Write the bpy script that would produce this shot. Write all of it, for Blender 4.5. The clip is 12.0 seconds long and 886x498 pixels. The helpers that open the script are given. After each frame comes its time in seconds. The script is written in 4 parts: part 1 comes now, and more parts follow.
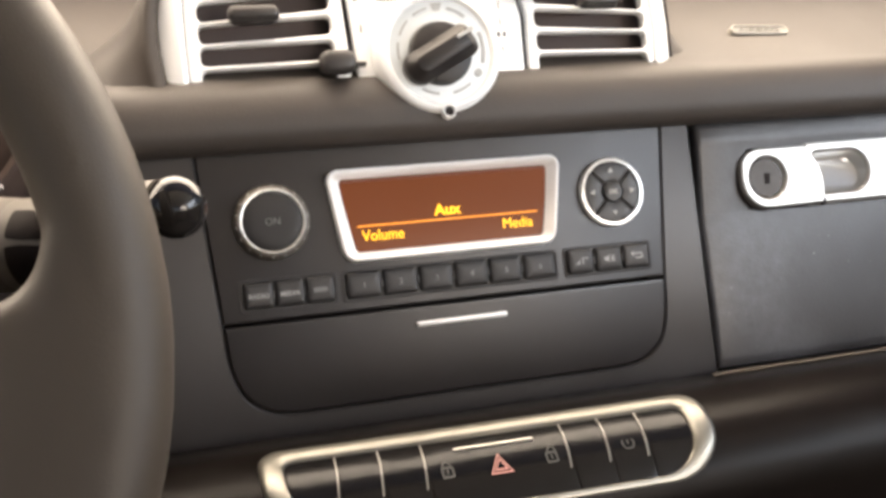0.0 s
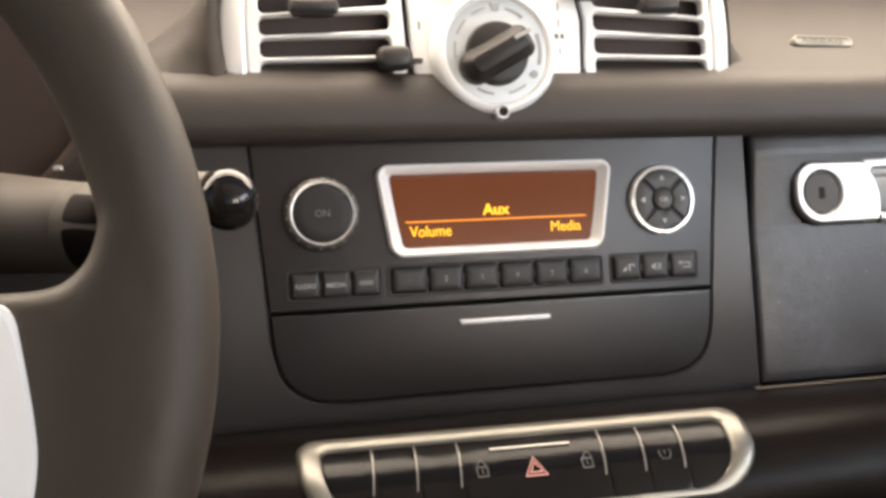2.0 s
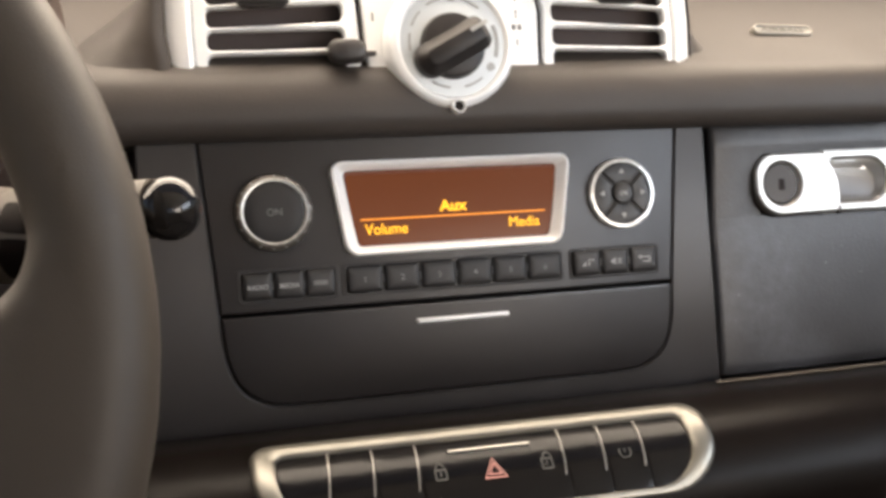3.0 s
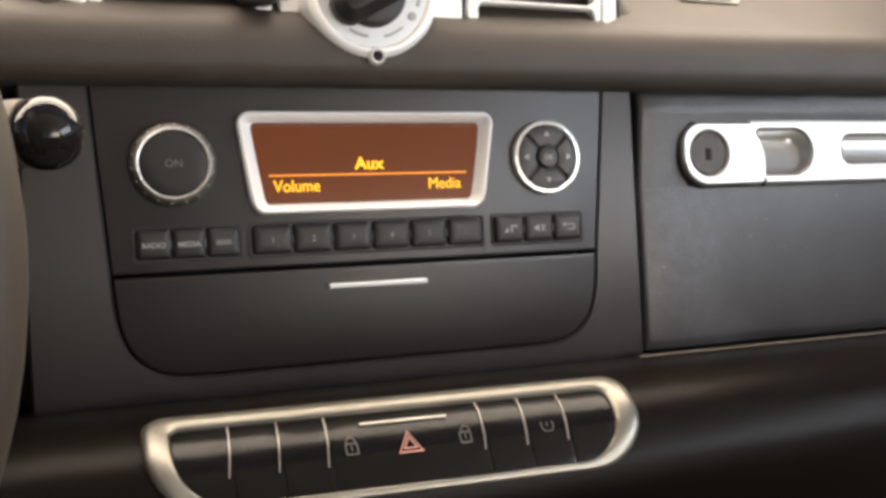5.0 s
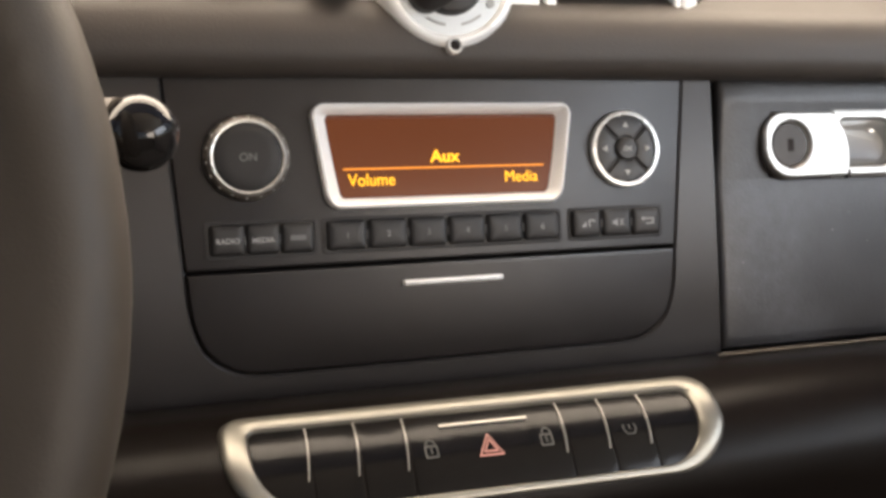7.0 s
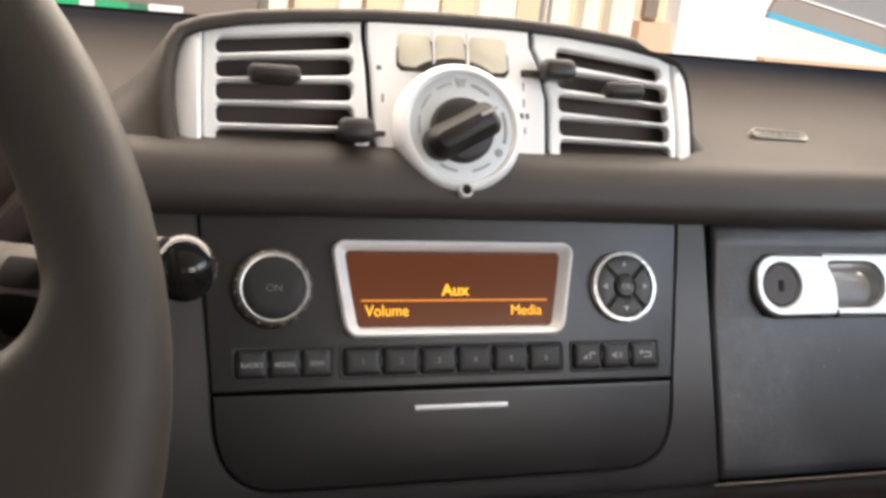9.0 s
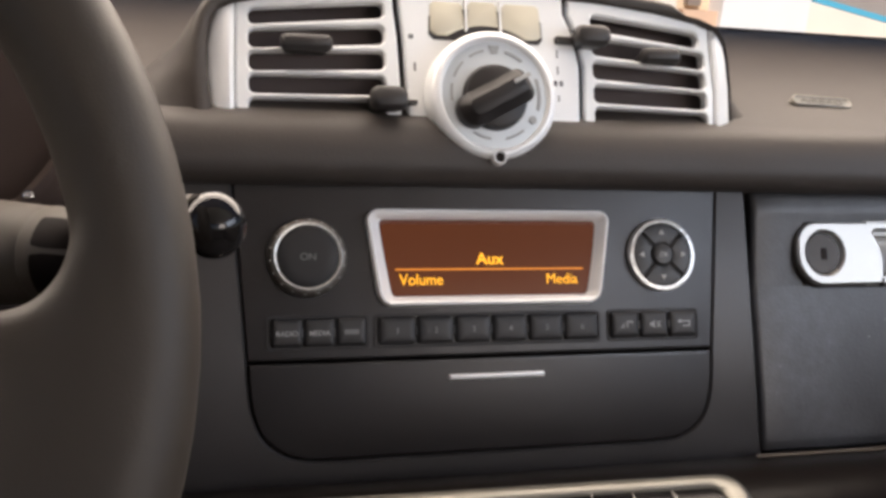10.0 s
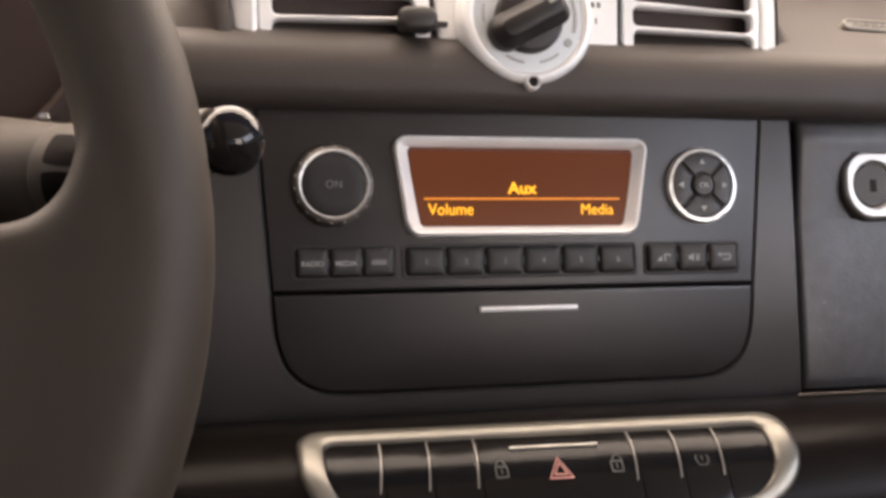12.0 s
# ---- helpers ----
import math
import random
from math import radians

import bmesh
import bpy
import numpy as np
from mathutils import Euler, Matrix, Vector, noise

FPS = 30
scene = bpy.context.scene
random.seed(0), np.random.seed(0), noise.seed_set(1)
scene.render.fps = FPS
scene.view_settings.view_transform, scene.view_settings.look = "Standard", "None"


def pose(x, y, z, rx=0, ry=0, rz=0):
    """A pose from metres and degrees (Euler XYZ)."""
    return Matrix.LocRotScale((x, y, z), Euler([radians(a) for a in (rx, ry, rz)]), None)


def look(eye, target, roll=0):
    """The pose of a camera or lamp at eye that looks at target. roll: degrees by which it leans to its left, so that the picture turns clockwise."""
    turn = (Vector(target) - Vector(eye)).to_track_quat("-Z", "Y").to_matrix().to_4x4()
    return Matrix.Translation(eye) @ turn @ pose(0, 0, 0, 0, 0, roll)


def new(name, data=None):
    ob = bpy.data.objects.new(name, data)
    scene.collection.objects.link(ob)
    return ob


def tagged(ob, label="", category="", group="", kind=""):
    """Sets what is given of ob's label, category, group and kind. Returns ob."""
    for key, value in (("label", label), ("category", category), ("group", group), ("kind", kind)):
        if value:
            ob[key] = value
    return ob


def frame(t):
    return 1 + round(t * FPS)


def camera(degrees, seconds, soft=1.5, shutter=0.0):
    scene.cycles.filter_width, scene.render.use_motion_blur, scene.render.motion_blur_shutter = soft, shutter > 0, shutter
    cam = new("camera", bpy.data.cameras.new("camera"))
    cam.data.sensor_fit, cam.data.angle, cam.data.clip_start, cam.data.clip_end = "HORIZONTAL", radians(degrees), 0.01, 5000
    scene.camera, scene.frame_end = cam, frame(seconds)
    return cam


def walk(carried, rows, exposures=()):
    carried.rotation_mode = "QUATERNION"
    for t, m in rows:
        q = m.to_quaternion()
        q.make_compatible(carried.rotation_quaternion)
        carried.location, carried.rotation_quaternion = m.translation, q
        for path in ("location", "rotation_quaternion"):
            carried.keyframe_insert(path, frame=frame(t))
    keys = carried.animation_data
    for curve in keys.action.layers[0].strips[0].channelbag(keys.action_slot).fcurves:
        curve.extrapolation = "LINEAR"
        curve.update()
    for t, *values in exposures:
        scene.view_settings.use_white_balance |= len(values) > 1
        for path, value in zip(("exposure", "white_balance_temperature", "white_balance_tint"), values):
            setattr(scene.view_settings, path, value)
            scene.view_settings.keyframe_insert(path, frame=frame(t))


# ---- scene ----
# The dashboard leans back: all fittings are laid out in the plane of the centre console
# (x right, y into the dash, z up the console) and set into the world by PANEL.
LEAN = 24.0
PANEL = pose(0, 0, 0.95, -LEAN, 0, 0)

cam = camera(48.75, 12.0, soft=3.3, shutter=0.4)
# seconds, place on the console's axes, yaw, pitch, roll
PATH = [
    (0.0, -0.1356, -0.4387, 0.0038, -16.59, 2.59, -6.40),
    (0.5, -0.1372, -0.4305, 0.0088, -16.12, 0.87, -2.99),
    (1.0, -0.1388, -0.4429, 0.0200, -15.68, 1.33, -2.60),
    (1.5, -0.1376, -0.4394, 0.0096, -14.59, 2.03, -3.05),
    (2.0, -0.1351, -0.4410, 0.0084, -13.73, 2.15, -3.34),
    (2.5, -0.1349, -0.4385, 0.0098, -14.20, 2.26, -3.65),
    (3.0, -0.1285, -0.4331, 0.0183, -15.69, 0.61, -3.91),
    (3.2, -0.1263, -0.4251, 0.0143, -16.87, 0.42, -4.26),
    (4.8, -0.1223, -0.4074, 0.0047, -20.45, 0.18, -3.14),
    (5.0, -0.1226, -0.4056, 0.0019, -20.79, 0.33, -3.03),
    (5.5, -0.1198, -0.4075, 0.0021, -19.87, 0.60, -3.86),
    (6.0, -0.1230, -0.4077, 0.0043, -19.56, 0.66, -3.91),
    (6.5, -0.1270, -0.4049, -0.0002, -18.49, 1.08, -3.70),
    (7.0, -0.1368, -0.3871, 0.0095, -19.01, -0.75, -2.85),
    (7.2, -0.1405, -0.3889, 0.0111, -18.66, 0.82, -2.23),
    (8.8, -0.1447, -0.4162, 0.0116, -18.48, 6.92, -1.76),
    (9.0, -0.1436, -0.4180, 0.0093, -18.24, 6.79, -1.62),
    (9.5, -0.1440, -0.4185, 0.0073, -17.12, 6.20, -1.96),
    (10.0, -0.1389, -0.4160, -0.0017, -15.66, 6.50, -1.93),
    (10.5, -0.1386, -0.4130, -0.0006, -15.01, 6.20, -2.39),
    (11.0, -0.1346, -0.4072, 0.0009, -14.65, 5.69, -2.19),
    (11.5, -0.1343, -0.4075, -0.0060, -12.82, 5.03, -1.55),
    (12.0, -0.1332, -0.4019, -0.0088, -13.51, 3.58, -1.58),
]
walk(cam, [(t, PANEL @ pose(x, y, z, 90 + pitch, 0, yaw) @ pose(0, 0, 0, 0, 0, roll)) for t, x, y, z, yaw, pitch, roll in PATH],
     exposures=[(0.0, 0.85, 6490, 14), (1.0, 0.70, 6390, 14), (2.0, 0.55, 6420, 14), (3.0, 0.48, 6420, 14), (5.0, 0.43, 6490, 14), (7.2, 0.46, 6540, 14), (8.8, 0.18, 6190, 14), (9.5, 0.02, 6110, 14), (10.0, -0.10, 6130, 17), (11.0, -0.14, 6240, 19), (11.5, -0.16, 6340, 20), (12.0, 0.13, 6450, 21)])

# ---- world, sun and daylight in the window openings ----
world = bpy.data.worlds.new("sky")
scene.world = world
world.use_nodes = True
sky = world.node_tree.nodes.new("ShaderNodeTexSky")
sky.sky_type, sky.sun_disc = "NISHITA", False
sky.sun_elevation, sky.sun_rotation = radians(31), radians(150)
world.node_tree.nodes["Background"].inputs["Strength"].default_value = 0.07
world.node_tree.links.new(sky.outputs[0], world.node_tree.nodes["Background"].inputs["Color"])

sun = new("sun", bpy.data.lights.new("sun", "SUN"))
sun.data.energy, sun.data.angle, sun.data.color = 5.0, radians(0.6), (1.0, 0.95, 0.86)
sun.matrix_world = look((0, 0, 6), (1.6, 3.6, 3.6))


def window_light(name, eye, target, wide, high, power, colour):
    lamp = new(name, bpy.data.lights.new(name, "AREA"))
    lamp.data.shape, lamp.data.size, lamp.data.size_y = "RECTANGLE", wide, high
    lamp.data.energy, lamp.data.color = power, colour
    lamp.matrix_world = look(eye, target)
    return lamp


window_light("windscreen_daylight", (-0.12, 0.125, 1.275), (-0.12, -0.75, 0.76), 1.12, 0.24, 6.9, (1.0, 0.85, 0.65))
window_light("driver_window_daylight", (-0.71, -0.56, 1.26), (0.1, -0.25, 0.98), 0.66, 0.36, 0.15, (1.0, 0.90, 0.76))
window_light("passenger_window_daylight", (0.71, -0.56, 1.31), (0.0, -0.25, 1.00), 0.66, 0.26, 2.9, (0.86, 0.94, 1.0))
window_light("rear_window_daylight", (0.46, -1.24, 1.31), (0.05, -0.1, 1.05), 0.50, 0.30, 3.1, (1.0, 0.88, 0.73))


# ---- materials ----
def material(name, colour, rough=0.5, metal=0.0, spots=0.12, grain=0.0, grain_size=900.0, patch=25.0, emit=None, power=0.0, coat=0.0, spec=0.5, specks=0.0, scuffs=0.0):
    m = bpy.data.materials.new(name)
    m.use_nodes = True
    nt = m.node_tree
    b = nt.nodes["Principled BSDF"]
    b.inputs["Roughness"].default_value, b.inputs["Metallic"].default_value = rough, metal
    b.inputs["Coat Weight"].default_value, b.inputs["Specular IOR Level"].default_value = coat, spec
    tc = nt.nodes.new("ShaderNodeTexCoord")
    n1 = nt.nodes.new("ShaderNodeTexNoise")
    n1.inputs["Scale"].default_value, n1.inputs["Detail"].default_value = patch, 6.0
    nt.links.new(tc.outputs["Object"], n1.inputs["Vector"])
    mix = nt.nodes.new("ShaderNodeMix")
    mix.data_type = "RGBA"
    mix.inputs[6].default_value = (*[c * (1 - spots) for c in colour], 1)
    mix.inputs[7].default_value = (*[min(1, c * (1 + spots)) for c in colour], 1)
    nt.links.new(n1.outputs["Fac"], mix.inputs[0])
    nt.links.new(mix.outputs[2], b.inputs["Base Color"])
    ramp = nt.nodes.new("ShaderNodeMapRange")
    ramp.inputs["From Min"].default_value, ramp.inputs["From Max"].default_value = 0.3, 0.7
    ramp.inputs["To Min"].default_value, ramp.inputs["To Max"].default_value = rough - 0.13 * rough * rough, rough + 0.13 * rough * rough
    nt.links.new(n1.outputs["Fac"], ramp.inputs["Value"])
    nt.links.new(ramp.outputs["Result"], b.inputs["Roughness"])
    if grain:
        n2 = nt.nodes.new("ShaderNodeTexVoronoi")
        n2.inputs["Scale"].default_value = grain_size
        nt.links.new(tc.outputs["Object"], n2.inputs["Vector"])
        bump = nt.nodes.new("ShaderNodeBump")
        bump.inputs["Strength"].default_value, bump.inputs["Distance"].default_value = grain, 0.0004
        nt.links.new(n2.outputs["Distance"], bump.inputs["Height"])
        nt.links.new(bump.outputs["Normal"], b.inputs["Normal"])
    if specks:
        v = nt.nodes.new("ShaderNodeTexVoronoi")
        v.inputs["Scale"].default_value = 160.0
        nt.links.new(tc.outputs["Object"], v.inputs["Vector"])
        r2 = nt.nodes.new("ShaderNodeMapRange")
        r2.inputs["From Min"].default_value, r2.inputs["From Max"].default_value = 0.05, 0.10
        r2.inputs["To Min"].default_value, r2.inputs["To Max"].default_value = specks, 0.0
        nt.links.new(v.outputs["Distance"], r2.inputs["Value"])
        n3 = nt.nodes.new("ShaderNodeTexNoise")
        n3.inputs["Scale"].default_value = 30.0
        nt.links.new(tc.outputs["Object"], n3.inputs["Vector"])
        gate = nt.nodes.new("ShaderNodeMapRange")
        gate.inputs["From Min"].default_value, gate.inputs["From Max"].default_value = 0.55, 0.68
        nt.links.new(n3.outputs["Fac"], gate.inputs["Value"])
        both_ = nt.nodes.new("ShaderNodeMath")
        both_.operation = "MULTIPLY"
        nt.links.new(r2.outputs["Result"], both_.inputs[0])
        nt.links.new(gate.outputs["Result"], both_.inputs[1])
        dust = nt.nodes.new("ShaderNodeMix")
        dust.data_type = "RGBA"
        dust.inputs[7].default_value = (0.35, 0.34, 0.32, 1)
        nt.links.new(both_.outputs["Value"], dust.inputs[0])
        nt.links.new(mix.outputs[2], dust.inputs[6])
        nt.links.new(dust.outputs[2], b.inputs["Base Color"])
    if scuffs:
        # pale rubbed patches that break up into fine streaks
        wide, fine, cut, both_ = (nt.nodes.new(n) for n in ("ShaderNodeTexNoise", "ShaderNodeTexNoise", "ShaderNodeMapRange", "ShaderNodeMath"))
        wide.inputs["Scale"].default_value, fine.inputs["Scale"].default_value, fine.inputs["Detail"].default_value = 11.0, 170.0, 5.0
        cut.inputs["From Min"].default_value, cut.inputs["From Max"].default_value, cut.inputs["To Max"].default_value = 0.50, 0.68, scuffs
        both_.operation = "MULTIPLY"
        worn = nt.nodes.new("ShaderNodeMix")
        worn.data_type = "RGBA"
        worn.inputs[7].default_value = (0.16, 0.17, 0.19, 1)
        for n in (wide, fine):
            nt.links.new(tc.outputs["Object"], n.inputs["Vector"])
        nt.links.new(wide.outputs["Fac"], cut.inputs["Value"])
        nt.links.new(cut.outputs["Result"], both_.inputs[0])
        nt.links.new(fine.outputs["Fac"], both_.inputs[1])
        nt.links.new(both_.outputs["Value"], worn.inputs[0])
        nt.links.new(b.inputs["Base Color"].links[0].from_socket, worn.inputs[6])
        nt.links.new(worn.outputs[2], b.inputs["Base Color"])
    if emit:
        b.inputs["Emission Color"].default_value, b.inputs["Emission Strength"].default_value = (*emit, 1), power
    return m


PAD = material("grained_soft_plastic", (0.0455, 0.0370, 0.0306), 0.58, specks=0.12, grain=0.16, grain_size=1100, patch=14)
BOLSTER = material("smooth_dark_plastic", (0.0055, 0.0041, 0.0034), 0.30, spec=0.085, grain=0.06, grain_size=900, patch=16)
CONSOLE = material("matt_console_plastic", (0.0125, 0.0103, 0.0100), 0.43, spec=0.75, grain=0.10, grain_size=1800, patch=30)
CONSOLE_EDGE = material("console_frame_plastic", (0.0125, 0.0103, 0.0100), 0.43, spec=0.75, grain=0.10, grain_size=1800, patch=30)
GLOVE = material("scuffed_glovebox_plastic", (0.0160, 0.0155, 0.0165), 0.36, spots=0.55, specks=0.40, scuffs=0.32, spec=0.5, grain=0.16, grain_size=620, patch=45)
GAP = material("dark_gap", (0.020, 0.015, 0.0135), 0.9)
KEY = material("rubber_key", (0.022, 0.0215, 0.022), 0.50, spec=0.7, patch=60)
SILVER = material("silver_paint", (0.90, 0.91, 0.91), 0.36, metal=0.22, spots=0.05, grain=0.05, grain_size=3000)
SATIN = material("satin_silver", (0.86, 0.86, 0.85), 0.30, metal=0.80, spots=0.06)
RIMMETAL = material("warm_satin_metal", (0.26, 0.25, 0.22), 0.36, metal=0.90, spots=0.06)
BEZEL = material("satin_bezel", (0.92, 0.92, 0.91), 0.30, metal=0.16, spots=0.05)
DIAL_MARK = material("pale_dial_printing", (0.36, 0.37, 0.37), 0.5)
CHROME = material("chrome", (0.85, 0.85, 0.85), 0.14, metal=1.0, spots=0.04)
# light and dark colour flecks stand for the glints of a knurled ring
RING = material("glint_flecked_ring", (0.66, 0.66, 0.64), 0.30, metal=0.75, spots=0.45, patch=620, grain=0.55, grain_size=520)
DIALFACE = material("pale_dial_face", (0.64, 0.68, 0.70), 0.40, metal=0.3, spots=0.05)
BLACK = material("black_knob_plastic", (0.030, 0.027, 0.026), 0.42, spots=0.2, patch=60)
GLOSS = material("gloss_black", (0.010, 0.009, 0.009), 0.06, coat=0.10, spec=0.42)
# gauge colour raised to brown to stand in for haze over the dark
GAUGE = material("haze_lifted_gauge_plastic", (0.060, 0.043, 0.036), 0.6, spec=0.12)
SWITCH = material("piano_black_switch", (0.005, 0.0045, 0.0045), 0.17, spec=0.22)
PRINT = material("printed_grey", (0.42, 0.42, 0.40), 0.6)
PRINT_KEY = material("printed_key_grey", (0.33, 0.33, 0.33), 0.6)
KEYTOP = material("dark_rubber_key", (0.0145, 0.0138, 0.0140), 0.50, spec=0.55, patch=60)
PRINT_DIM = material("printed_dim_grey", (0.15, 0.15, 0.15), 0.6)
RED = material("hazard_red", (0.42, 0.19, 0.165), 0.5)
SWITCH_MARK = material("printed_switch_grey", (0.038, 0.038, 0.036), 0.6)
TRIM = material("silver_trim", (0.395, 0.385, 0.362), 0.36, metal=0.80, spots=0.05)
VENT_DARK = material("dark_vent_plastic", (0.055, 0.041, 0.038), 0.7)
LOCKFACE = material("grey_brown_lock", (0.050, 0.042, 0.036), 0.5)
RECESS = material("satin_recess", (0.62, 0.62, 0.61), 0.34, metal=0.80, spots=0.06)
RIM = material("steering_wheel_foam", (0.038, 0.0297, 0.0212), 0.55, grain=0.08, grain_size=1100, patch=18)
STALK = material("stalk_plastic", (0.075, 0.064, 0.052), 0.5)
COLLAR_DARK = material("dark_collar_plastic", (0.009, 0.0065, 0.006), 0.5, spec=0.08)
SKIRT = material("dark_chrome_skirt", (0.28, 0.26, 0.235), 0.30, metal=0.9)
BUTTON = material("beige_grey_button", (0.62, 0.58, 0.46), 0.38, metal=0.2)
KNOB = material("black_climate_knob", (0.020, 0.0175, 0.0168), 0.42, spots=0.2, patch=60, spec=0.35)
CAP = material("dark_knob_cap", (0.013, 0.0125, 0.013), 0.55, spec=0.4, patch=80)
BADGE = material("pale_badge_plastic", (0.33, 0.31, 0.27), 0.45)
BADGE_PRINT = material("grey_badge_printing", (0.13, 0.12, 0.105), 0.5)
PADBASE = material("pad_base_plastic", (0.018, 0.017, 0.017), 0.6)
SCREEN = material("amber_display", (0.03, 0.012, 0.008), 0.22, spec=0.25, emit=(0.36, 0.090, 0.018), power=0.27)
# display glow and bezel shade, put into a red-brown colour
EDGE_GLOW = material("painted_display_glow", (0.16, 0.060, 0.038), 0.35)
AMBER = material("amber_letters", (0.2, 0.08, 0.0), 0.5, emit=(1.0, 0.44, 0.008), power=1.7)
AMBER_LINE = material("amber_line", (0.2, 0.08, 0.0), 0.5, emit=(1.0, 0.30, 0.015), power=0.95)
CABIN = material("grey_trim", (0.10, 0.085, 0.070), 0.8)
HEADLINER = material("grey_headliner", (0.55, 0.51, 0.46), 0.9)


# ---- shaping ----
def thing(name, origin, label, category, group="", kind=""):
    ob = new(name)
    ob.empty_display_size = 0.02
    ob.matrix_world = PANEL @ Matrix.Translation(origin)
    ob["off"] = list(origin)
    tagged(ob, label, category, group, kind)
    return ob


def bow(z):
    """The console is slightly bowed: its upper part leans back more than its foot."""
    return 1.1 * (z - 0.038) ** 2 + 6.0 * max(0.0, 0.038 - z) ** 3


def part(name, bm, mat, parent, label="", smooth=True, local=False):
    top = parent
    while top.parent:
        top = top.parent
    if top.name in ("console_frame", "car_radio", "storage_drawer"):
        if name in ("frame_plate", "faceplate", "drawer_front", "display"):
            for k in range(31):
                bmesh.ops.bisect_plane(bm, geom=bm.verts[:] + bm.edges[:] + bm.faces[:], plane_co=(0, 0, -0.063 + 0.005 * k), plane_no=(0, 0, 1))
            smooth = True
        for v in bm.verts:
            d = bow(v.co.z)
            v.co += Vector(((v.co.x + 0.133) * d / 0.43, d, (v.co.z - 0.005) * d / 0.43))
    bmesh.ops.recalc_face_normals(bm, faces=bm.faces)
    if not local:
        bmesh.ops.translate(bm, verts=bm.verts, vec=-Vector(top["off"]))
    me = bpy.data.meshes.new(name)
    bm.to_mesh(me)
    bm.free()
    me.materials.append(mat)
    if smooth:
        me.polygons.foreach_set("use_smooth", [True] * len(me.polygons))
        me.set_sharp_from_angle(angle=radians(38))
    ob = new(name, me)
    ob.parent = parent
    if label:
        ob["label"] = label
    return ob


def rounded(x0, z0, x1, z1, r=0.003, n=5, radii=None):
    """Rounded rectangle as a loop of (x, z), from the lower left corner on, counter-clockwise."""
    r0, r1, r2, r3 = radii or (r, r, r, r)
    out = []
    for (cx, cz, rr, a0) in ((x0 + r0, z0 + r0, r0, 180), (x1 - r1, z0 + r1, r1, 270), (x1 - r2, z1 - r2, r2, 0), (x0 + r3, z1 - r3, r3, 90)):
        for k in range(n + 1):
            a = radians(a0 + 90 * k / n)
            out.append((cx + rr * math.cos(a), cz + rr * math.sin(a)))
    return out


def trapeze(xl0, xr0, z0, xl1, xr1, z1, r, n=5):
    """Rounded trapezium with lower edge xl0..xr0 at z0 and upper edge xl1..xr1 at z1."""
    w0, w1, h = xr0 - xl0, xr1 - xl1, z1 - z0
    out = []
    for u, v in rounded(xl0 if w0 > w1 else xl1, z0, xr0 if w0 > w1 else xr1, z1, r, n):
        f = (v - z0) / h
        a, b = xl0 + (xl1 - xl0) * f, xr0 + (xr1 - xr0) * f
        A, B = (xl0, xr0) if w0 > w1 else (xl1, xr1)
        out.append((a + (u - A) * (b - a) / (B - A), v))
    return out


def circle(cx, cz, r, n=48, a0=0.0):
    return [(cx + r * math.cos(a0 + 2 * math.pi * k / n), cz + r * math.sin(a0 + 2 * math.pi * k / n)) for k in range(n)]


def grown(loop, d):
    """The loop of (x, z) moved outwards by d."""
    n, out = len(loop), []
    for k in range(n):
        (ax, az), (bx, bz), (cx, cz) = loop[k - 1], loop[k], loop[(k + 1) % n]
        e, f = Vector((bx - ax, bz - az)), Vector((cx - bx, cz - bz))
        e = e.normalized() if e.length > 1e-9 else f.normalized()
        f = f.normalized() if f.length > 1e-9 else e
        m = Vector((e.y + f.y, -e.x - f.x))
        m = m.normalized() if m.length > 1e-6 else Vector((e.y, -e.x))
        s = d / max(0.45, m.dot(Vector((e.y, -e.x))))
        out.append((bx + m.x * s, bz + m.y * s))
    return out


def ring3(loop, y):
    return [Vector((x, y(x, z) if callable(y) else y, z)) for x, z in loop]


def loft(bm, rings, first=False, last=False, closed=True):
    """Skins a row of equally long point rings; first and last: close that end with a cap."""
    vs = [[bm.verts.new(p) for p in ring] for ring in rings]
    n = len(vs[0])
    for a, b in zip(vs[:-1], vs[1:]):
        for k in range(n if closed else n - 1):
            j = (k + 1) % n
            bm.faces.new((a[k], a[j], b[j], b[k]))
    if first:
        bm.faces.new(vs[0])
    if last:
        bm.faces.new(vs[-1])
    return bm


def slab(loop, front, back, edge=0.001, bm=None, dome=0.0):
    """A plate with the outline loop between the depths front and back, its front edge rounded."""
    bm = bm or bmesh.new()
    rings = [ring3(loop, back), ring3(loop, front + edge), ring3(grown(loop, -0.3 * edge), front + 0.3 * edge), ring3(grown(loop, -edge), front)]
    if dome:
        rings += [ring3(grown(loop, -2.5 * edge), front - 0.6 * dome), ring3(grown(loop, -4.5 * edge), front - dome)]
    return loft(bm, rings, True, True)


def band(outer, inner, front, back, edge=0.001, bm=None):
    """A frame between two loops of equal length, with rounded edges towards the room."""
    bm = bm or bmesh.new()
    rings = [ring3(outer, back), ring3(outer, front + edge), ring3(grown(outer, -0.3 * edge), front + 0.3 * edge), ring3(grown(outer, -edge), front),
             ring3(grown(inner, edge), front), ring3(grown(inner, 0.3 * edge), front + 0.3 * edge), ring3(inner, front + edge), ring3(inner, back)]
    return loft(bm, rings)


